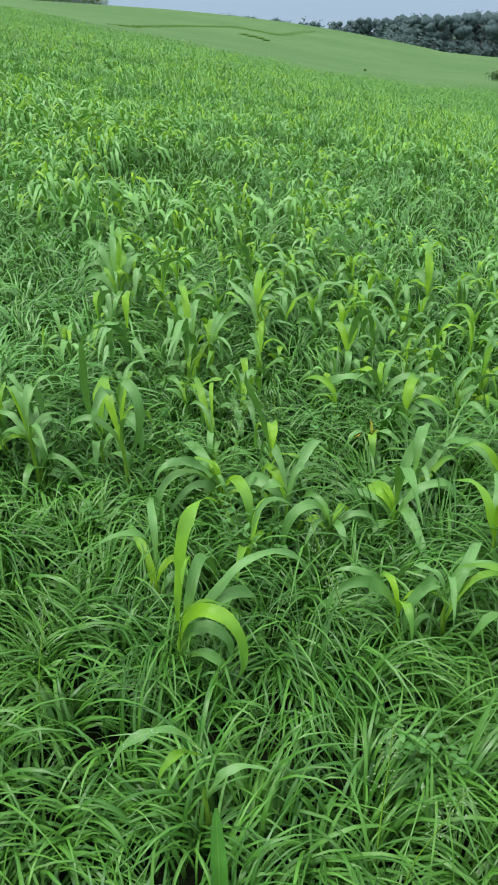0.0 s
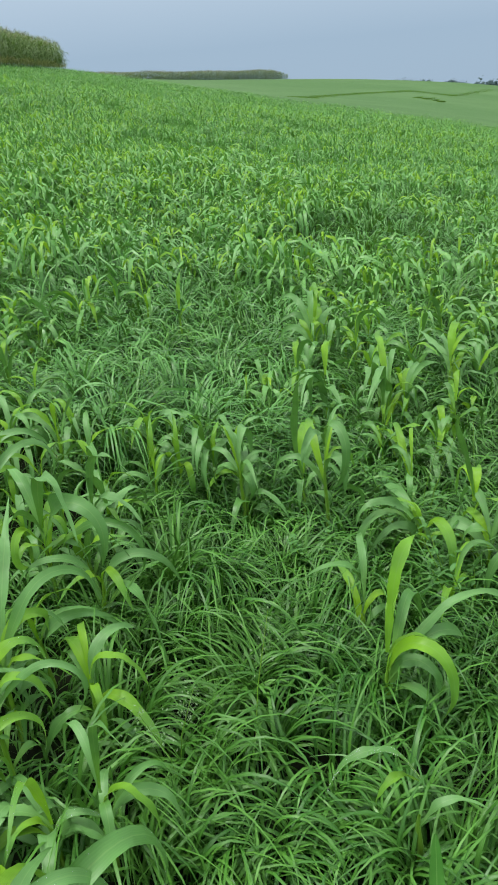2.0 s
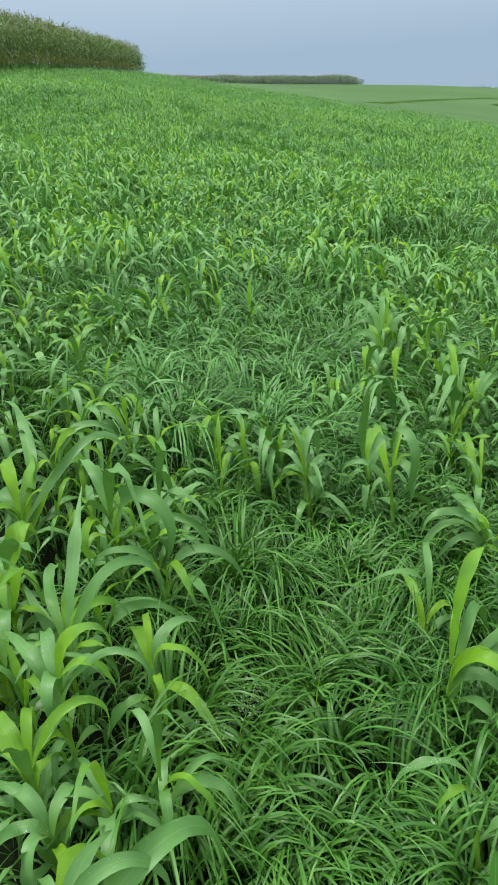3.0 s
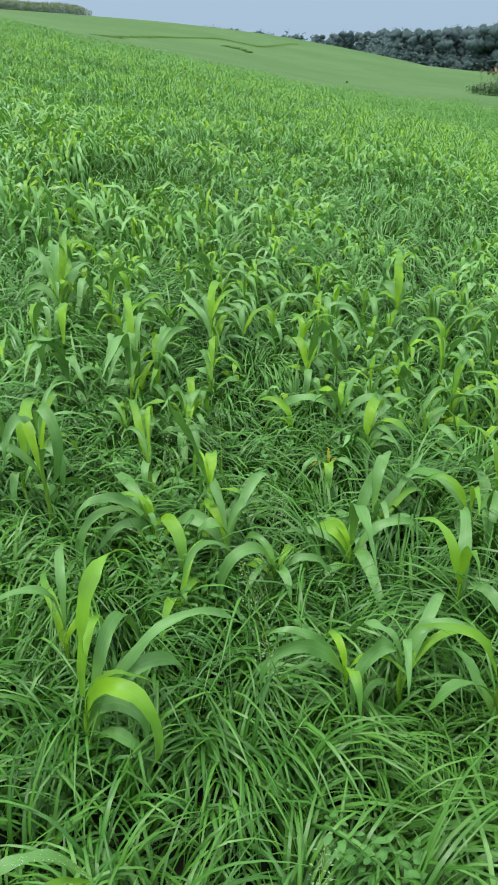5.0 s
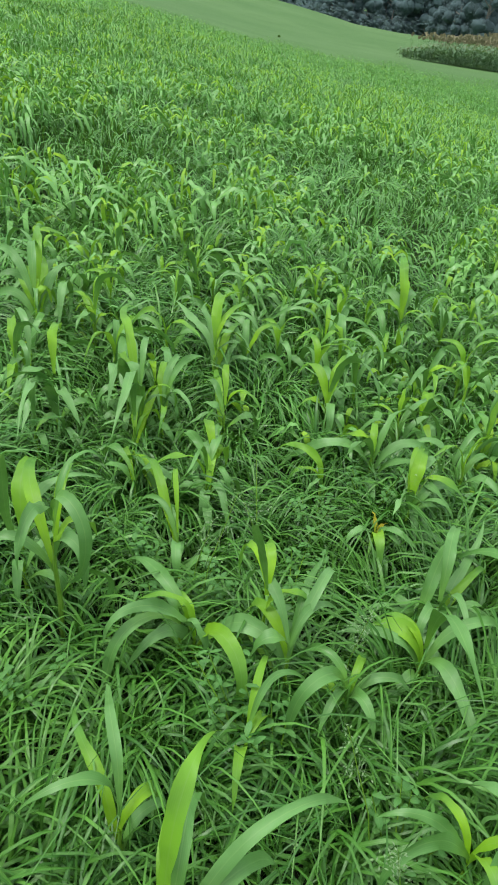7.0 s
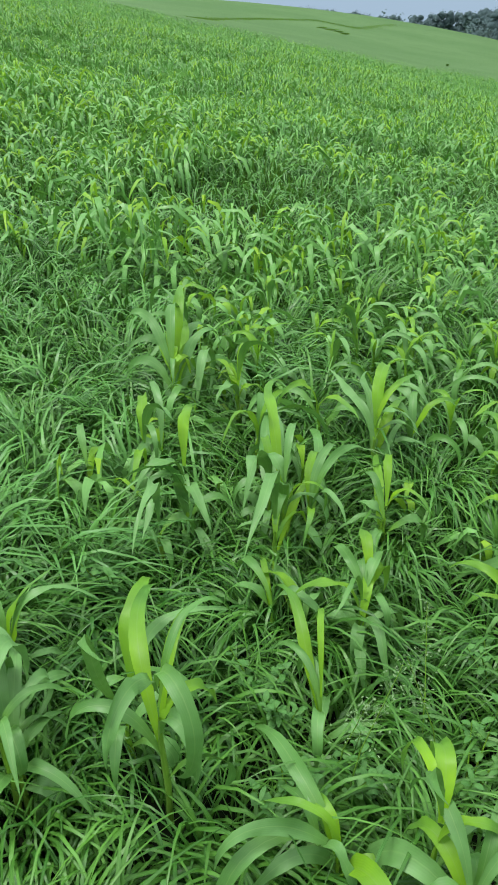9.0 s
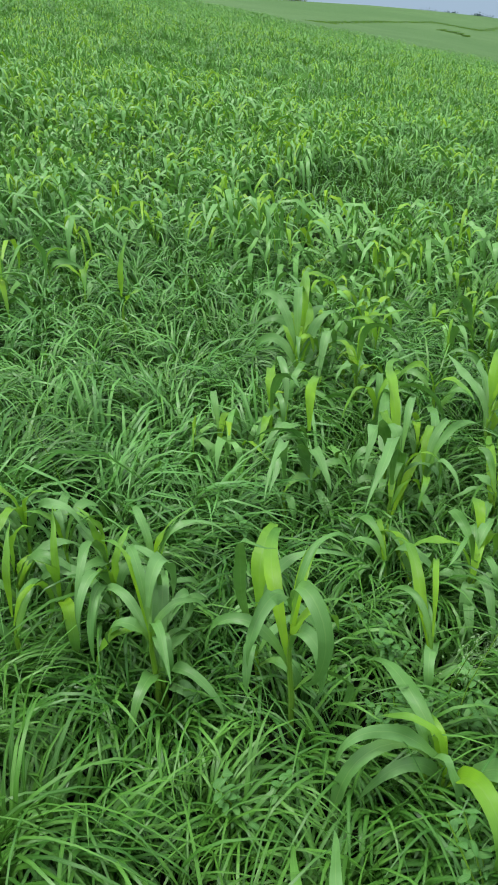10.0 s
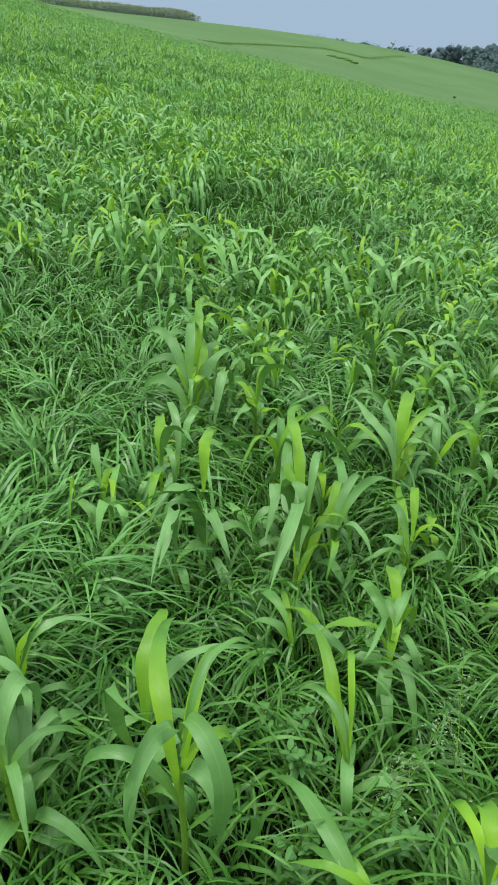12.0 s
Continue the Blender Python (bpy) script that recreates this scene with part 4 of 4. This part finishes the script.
# the tops of the rows behind, on the slope that rises to the wood
b, r_ = g.uniform(9, 26, 7000), np.sqrt(g.uniform(92 ** 2, 172 ** 2, 7000))
ok = r_ < np.interp(b, (9, 9.7, 12.2, 15.1, 18, 22, 34), (91, 93, 108, 151, 167, 172, 172))
x, y = OX + r_[ok] * np.sin(np.radians(b[ok])), OY + r_[ok] * np.cos(np.radians(b[ok]))
lots += corn_lot(x, y, g, 2.35, 2, 2, low=0.6, top=0.74, tassels=5, plume=0.34)
stuff("corn_field", lots, (CORN_GREEN, CORN_DRY, TASSEL), "tasselled corn field with brown tops in the hollow", "corn")


# ---------------------------------------------------------------- trees
def lump(c, s, r):
    """The dense uneven body of a clump of foliage."""
    th, ph = np.meshgrid(np.linspace(0, 2 * np.pi, 8, endpoint=False), np.linspace(0.12, np.pi - 0.12, 6), indexing="ij")
    d = np.stack([np.sin(ph) * np.cos(th), np.sin(ph) * np.sin(th), 0.8 * np.cos(ph)], -1) * s * r.uniform(0.5, 1.1, (8, 6, 1))
    q = np.array([[i * 6 + j, i * 6 + j + 1, (i + 1) % 8 * 6 + j + 1, (i + 1) % 8 * 6 + j] for i in range(8) for j in range(5)])
    return (np.asarray(c) + d).reshape(-1, 3), q, np.full((48, 2), 0.3)


def sprays(pos, out, size, r):
    """Small sprays of leaves that face about outwards."""
    n = len(pos)
    out = out + r.normal(0, 0.45, (n, 3)) + np.array([0, 0, 0.35])
    out /= np.linalg.norm(out, axis=1)[:, None]
    side = np.cross(out, r.normal(0, 1, (n, 3)))
    side /= np.linalg.norm(side, axis=1)[:, None]
    up = np.cross(out, side)
    a = np.radians((0, 80, 180, 265))
    k = (size[:, None] * r.uniform(0.5, 1.0, (n, 4)))[..., None]
    v = pos[:, None] + k * (np.cos(a)[:, None] * side[:, None] + 0.7 * np.sin(a)[:, None] * up[:, None]) - 0.1 * k * out[:, None]
    return v.reshape(-1, 3), np.arange(4 * n).reshape(n, 4), np.full((4 * n, 2), 0.3)


def tree(seed, tall, wide, name="tree", label="broad leafy tree in the wood beyond the fields", leaf=0.5, dense=1.0):
    r = np.random.default_rng(seed)
    top = new(name)
    tagged(top, label, name, "trees of the wood")
    pts = [(0, 0, -0.3), (0.1, 0.05, tall * 0.25), (-0.1, 0.1, tall * 0.5), (0.05, 0, tall * 0.8)]
    v, q, u = tube(pts, (tall * 0.028, tall * 0.022, tall * 0.014, 0.03), 8)
    new("trunk", raw_mesh("trunk", v, q, u, (BARK,))).parent = top
    lots, clumps = [], []
    for i in range(7):
        a, f = r.uniform(0, 6.28), r.uniform(0.3, 0.72)
        e = np.array([math.cos(a) * wide * 0.32, math.sin(a) * wide * 0.32, tall * (f + 0.15)])
        s = np.array([0, 0, tall * f])
        v, q, u = tube([s, (s + e) / 2 + (0, 0, -0.2), e], (tall * 0.011, tall * 0.007, 0.03), 5)
        limb = new("limb", raw_mesh("limb", v, q, u, (BARK,)))
        limb.parent = top
        clumps.append((e, wide * r.uniform(0.17, 0.26)))
    for i in range(int(15 * dense)):
        a, f = r.uniform(0, 6.28), r.uniform(0.06, 0.92)
        rad = wide * 0.36 * math.sin(math.pi * min(0.95, 0.2 + 0.75 * f)) * math.sqrt(r.uniform(0.1, 1))
        clumps.append((np.array([math.cos(a) * rad, math.sin(a) * rad, tall * f * 0.93]), wide * r.uniform(0.16, 0.26)))
    for i in range(7):
        a = r.uniform(0, 6.28)
        rad = wide * r.uniform(0.15, 0.5)
        clumps.append((np.array([math.cos(a) * rad, math.sin(a) * rad, tall * r.uniform(0.03, 0.3)]), wide * r.uniform(0.16, 0.24)))
    for c, s in clumps:
        lots.append(lump(c, s * 0.86, r))
        n = int(72 * dense)
        d = r.normal(0, 1, (n, 3))
        d /= np.linalg.norm(d, axis=1)[:, None]
        lots.append(sprays(c + d * s * r.uniform(0.6, 1.16, (n, 1)) * np.array([1, 1, 0.8]), d, leaf * r.uniform(0.6, 1.2, n), r))
    v, q, u, s = merged(lots)
    new("crown", raw_mesh("crown", v, q, u, (TREE_LEAF_HAZED,))).parent = top
    return top


g = np.random.default_rng(77)
kinds = [tree(500 + k, 15 + k, 11 + 1.2 * k, leaf=0.5, dense=0.8) for k in range(6)]
spots = []
for b in np.arange(-3.2, 30, 1.0):
    spots.append((g.uniform(296, 330), b + g.normal(0, 0.15), 0.86 if b < 0 else 1.0))
    if b > 2:
        spots.append((g.uniform(245, 285), b + g.normal(0, 0.25), 0.8))
for i, (r_, b, s) in enumerate(spots):
    x, y, z = at(r_, b)
    top = 1.36 + r_ * math.tan(radians(0.84 + 0.03 * b + g.normal(0, 0.07)))
    src = kinds[i % 6]
    h = (15 + i % 6) * 1.0
    k = max(0.4, (top - z) / h)
    m = pose(x, y, z - 0.2, 0, 0, g.uniform(0, 360))
    if i < 6:
        src.matrix_world = m
        src.scale = (k, k, k)
    else:
        copy_thing(src, m).scale = (k, k, k)
for b, r_, h, w in ((14.3, 170, 15.5, 9), (15.6, 185, 14, 10), (18.5, 190, 15, 12), (11.4, 185, 6, 6), (12.6, 178, 8, 7), (21, 180, 13, 10), (24, 185, 15, 12)):
    x, y, z = at(r_, b)
    t_ = tree(int(b * 100), h, w, "tree", "pale open-crowned tree behind the corn", 0.30, 0.9)
    t_.matrix_world = pose(x, y, z - 0.1, 0, 0, b * 40)


bs = g.uniform(-3.4, 40, 18000)
rs = g.uniform(238, 300, 18000) + np.where(bs < 2, 50, 0)
ux, uy = OX + rs * np.sin(np.radians(bs)), OY + rs * np.cos(np.radians(bs))
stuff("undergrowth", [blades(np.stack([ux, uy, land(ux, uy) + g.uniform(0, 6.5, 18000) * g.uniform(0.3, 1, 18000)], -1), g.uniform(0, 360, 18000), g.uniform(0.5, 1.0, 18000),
                             g.uniform(-30, 60, 18000), 40, g.uniform(0.5, 0.9, 18000), 1, 2, kind="oval")], (TREE_LEAF_HAZED,), "dark thicket along the edge of the wood", "bushes")


def shrub(x, y, z, tall, wide, seed, label, leaf=0.12):
    r = np.random.default_rng(seed)
    top = new("shrub")
    tagged(top, label, "shrub", "low shrubs in the pasture")
    lots = []
    for i in range(6):
        c = np.array([r.normal(0, wide * 0.25), r.normal(0, wide * 0.2), tall * r.uniform(0.35, 0.75)])
        d = r.normal(0, 1, (90, 3))
        d /= np.linalg.norm(d, axis=1)[:, None]
        lots.append(blades(c + d * np.array([wide * 0.25, wide * 0.25, tall * 0.3]) * r.uniform(0.5, 1.1, (90, 1)), r.uniform(0, 360, 90), leaf * 2, r.uniform(-40, 70, 90), 40, leaf, 2, 2, 0, r.uniform(-60, 60, 90), kind="broad"))
    v, q, u, s = merged(lots)
    new("foliage", raw_mesh("foliage", v, q, u, (RANK,))).parent = top
    v, q, u = tube([(0, 0, -0.1), (0.02, 0, tall * 0.3), (0, 0.03, tall * 0.6)], (0.05, 0.035, 0.015), 5)
    new("stem", raw_mesh("stem", v, q, u, (BARK,))).parent = top
    top.matrix_world = pose(x, y, z)
    return top


for i, (b, r_, h, w) in enumerate(((-6.5, 120, 0.20, 2.2), (-6.1, 118, 0.15, 1.6), (-7.2, 122, 0.12, 2.0), (-5.7, 115, 0.12, 1.4), (1.0, 75, 0.17, 0.2))):
    shrub(*at(r_, b), h, w, 40 + i, "low dark shrub growing in the pasture", 0.07 if w > 1 else 0.03)
for i, (b, r_, h, w) in enumerate(((-8.8, 420, 7, 12), (-7.8, 420, 6, 12), (-6.9, 420, 7, 14), (-5.1, 420, 9, 14), (-4.4, 420, 8, 12))):
    x, y, z = at(r_, b)
    top = 1.42 + r_ * math.tan(radians((1.04, 0.99, 0.94, 0.76, 0.62)[i]))
    t_ = tree(800 + i, h, w, "tree", "small hazy tree far behind the ridge", 0.5, 1.0)
    k = (top - z) / h
    t_.matrix_world = pose(x, y, z)
    t_.scale = (0.6 * k, 0.6 * k, k)

# rank grass along the ditch that crosses the far pasture
b = np.linspace(-15.5, -2.5, 900)
el = np.interp(b, (-15.5, -11, -7.7, -6.2, -4.8, -2.5), (0.70, 0.61, 0.48, 0.2, -0.05, 0.13))
rr = np.geomspace(90, 240, 300)
px, py = [], []
for bb, ee in zip(b, el):
    zz = land(OX + rr * math.sin(radians(bb)), OY + rr * math.cos(radians(bb)))
    k = int(np.argmin(np.abs(np.degrees(np.arctan2(zz + 0.2 - 1.36, rr)) - ee)))
    px.append(OX + rr[k] * math.sin(radians(bb))), py.append(OY + rr[k] * math.cos(radians(bb)))
px, py = np.repeat(px, 4) + g.normal(0, 0.6, 3600), np.repeat(py, 4) + g.normal(0, 1.4, 3600)
stuff("ditch_grass", [blades(np.stack([px, py, land(px, py)], -1), g.uniform(0, 360, 3600), g.uniform(0.03, 0.09, 3600), g.normal(75, 10, 3600), g.uniform(20, 90, 3600), 0.16, 3)],
      (RANK,), "dark rank grass along a ditch across the pasture", "grass")


# ---------------------------------------------------------------- weeds, seed heads and wet leaves near the path
DROP = bpy.data.materials.new("water_drop")
DROP.use_nodes = True
drop_bsdf = DROP.node_tree.nodes["Principled BSDF"]
drop_bsdf.inputs["Base Color"].default_value = (0.9, 0.95, 0.93, 1)
drop_bsdf.inputs["Roughness"].default_value = 0.05
drop_bsdf.inputs["Transmission Weight"].default_value = 0.75
drop_bsdf.inputs["IOR"].default_value = 1.33


def weed(x, y, size, seed):
    """A low broad-leaved weed: a few thin stems with small oval leaves."""
    r = np.random.default_rng(seed)
    top = tagged(new("weed"), "small broad-leaved weed with oval green leaves", "weed", "weeds in the grass")
    for k in range(int(r.integers(5, 8))):
        a, h = r.uniform(0, 360), size * r.uniform(0.6, 1.1)
        ca, sa = math.cos(radians(a)), math.sin(radians(a))
        pts = [(0, 0, -0.01), (0.15 * h * ca, 0.15 * h * sa, 0.5 * h), (0.4 * h * ca, 0.4 * h * sa, h)]
        v, q, u = tube(pts, (0.0025, 0.002, 0.001), 5)
        stem = new("stem", raw_mesh("stem", v, q, u, (STALK,)))
        stem.parent = top
        lots = []
        for i in range(13):
            f = 0.3 + 0.7 * i / 12
            p = np.array(pts[1]) * (1 - f) * 2 * f + np.array(pts[2]) * f * f
            lots.append(blades([p], a + 137 * i, r.uniform(0.020, 0.036) * (1.2 - 0.4 * f), r.uniform(15, 60), r.uniform(30, 80), r.uniform(0.008, 0.014), 4, 2, kind="broad"))
        v, q, u, sl = merged(lots)
        lv = new("leaves", raw_mesh("leaves", v, q, u, (WEED_LEAF,)))
        lv.parent = top
        tagged(lv, kind="stuff")
    top.location = (x, y, float(land(x, y)))


for k, row in enumerate(".10 1.83 .24|.16 1.78 .22|.47 1.28 .16|.52 1.24 .15|-.20 2.36 .14|-.14 2.30 .15|-.10 2.10 .16|-.03 2.16 .17|.02 2.20 .15|-.30 1.86 .14|.20 2.26 .20|.26 2.52 .18|.36 1.62 .2|-.72 2.02 .14|-.56 2.52 .16|.44 2.66 .2|-1.3 2.2 .2|-1.15 2.05 .2|-1.2 2.35 .22".split("|")):
    wx, wy, wh = (float(v) for v in row.split())
    weed(wx, wy, wh, 300 + k)


def dock(x, y, tall, az):
    """A single broad dock leaf that stands up out of the grass."""
    top = tagged(new("dock_plant"), "dock with one broad dull green leaf", "weed", "weeds in the grass")
    v, q, u = blades([(0, 0, 0.02)], az, tall, 74, 22, 0.027, 11, 3, 8, 0, 14, 1.4, 0.10, 0.22, "broad", 1.0)
    new("leaf", raw_mesh("leaf", v, q, u, (DOCK_LEAF,))).parent = top
    v, q, u = blades([(0.01, 0, 0.0)], az + 130, tall * 0.7, 60, 90, 0.036, 8, 3, 6, 0, 12, 1.4, 0.08, 0.10, "broad", 2.0)
    new("leaf", raw_mesh("leaf", v, q, u, (DOCK_LEAF,))).parent = top
    top.location = (x, y, float(land(x, y)))


dock(0.15, 0.92, 0.21, 95)


def seed_head(x, y, tall, lean, seed):
    """A grass stem with an open panicle of tiny seeds."""
    r = np.random.default_rng(seed)
    top = tagged(new("grass_flower"), "thin grass stem with a pale open seed head", "grass flower", "seed heads in the grass")
    ca, sa = math.cos(radians(lean)), math.sin(radians(lean))
    pts = np.array([(0, 0, 0), (0.03 * ca, 0.03 * sa, tall * 0.5), (0.09 * ca, 0.09 * sa, tall)])
    v, q, u = tube(pts, (0.0015, 0.0012, 0.0006), 4)
    new("stem", raw_mesh("stem", v, q, u, (STALK,))).parent = top
    lots = []
    for i in range(34):
        f = r.uniform(0.62, 1.0)
        p = pts[1] * 2 * f * (1 - f) + pts[2] * f * f
        sp = 0.045 * (1.15 - f) * 2
        lots.append(blades([p + r.normal(0, 1, 3) * sp * 0.5], r.uniform(0, 360), 0.006, r.uniform(-30, 60), 20, 0.003, 2, 2, kind="broad"))
        a = r.uniform(0, 360)
        lots.append(blades([p], a, sp, r.uniform(20, 60), 30, 0.0008, 2, 2))
    v, q, u, sl = merged(lots)
    pan = new("panicle", raw_mesh("panicle", v, q, u, (SEED,)))
    pan.parent = top
    tagged(pan, kind="stuff")
    top.location = (x, y, float(land(x, y)))


for k, row in enumerate(".43 1.00 .34|.40 1.04 .32|.33 1.62 .36|.36 1.55 .34|-.04 2.20 .34|-.02 2.16 .36|.12 2.32 .34|.16 2.28 .33|-.34 1.05 .32|-.38 1.10 .30|.72 1.34 .34|-1.22 2.10 .36|-.98 2.45 .36|.30 2.0 .36|.50 2.55 .36|-.26 1.22 .32".split("|")):
    wx, wy, wh = (float(v) for v in row.split())
    seed_head(wx, wy, wh, 77 * k, 400 + k)

# the wet grey-green leaf lying over the grass, beaded with rain, and its fading neighbour
seed = 700
wet = new("sorghum_plant")
tagged(wet, "small bowed sorghum plant with a rain-beaded grey-green leaf", "plant", GROUP)
wr = np.random.default_rng(9)
sorghum_parts(wet, [dict(h=0.22, az=196, length=0.24, rise=58, bend=115, width=0.026, twist=20, spin=10, young=False, power=1.1),
                    dict(h=0.21, az=230, length=0.14, rise=50, bend=120, width=0.022, twist=-20, spin=10, young=True, power=1.1),
                    dict(h=0.10, az=20, length=0.16, rise=60, bend=90, width=0.02, twist=0, spin=10, young=False)], 0.16, wr)
wet.location = (0.10, 1.09, float(land(0.10, 1.09)))


def beads(leaf_ob, count, seed):
    """Rain drops on the upper side of a leaf."""
    r = np.random.default_rng(seed)
    me = leaf_ob.data
    bm = bmesh.new()
    for k in range(count):
        p = me.polygons[int(r.integers(len(me.polygons)))]
        w = r.dirichlet((1, 1, 1, 1))
        c = sum((me.vertices[i].co * float(a) for i, a in zip(p.vertices, w)), Vector())
        rad = r.uniform(0.0003, 0.0008)
        nrm = p.normal if p.normal.z > 0 else -p.normal
        bmesh.ops.create_icosphere(bm, subdivisions=1, radius=rad, matrix=Matrix.Translation(c + nrm * rad * 0.6))
    m2 = bpy.data.meshes.new("water_drops")
    bm.to_mesh(m2)
    bm.free()
    m2.materials.append(DROP)
    ob = new("water_drops", m2)
    ob.parent = leaf_ob
    tagged(ob, "beads of rain water on a leaf", kind="stuff")


beads([o for o in wet.children if o.name.startswith("leaf")][0], 240, 1)
for plant in [o for o in bpy.data.objects if o.name.startswith("sorghum_plant") and o.location.x < -0.38 and o.location.y < 1.0][:5]:
    for k, lf in enumerate([o for o in plant.children if o.name.startswith("leaf")][:3]):
        beads(lf, 60, k + 5)
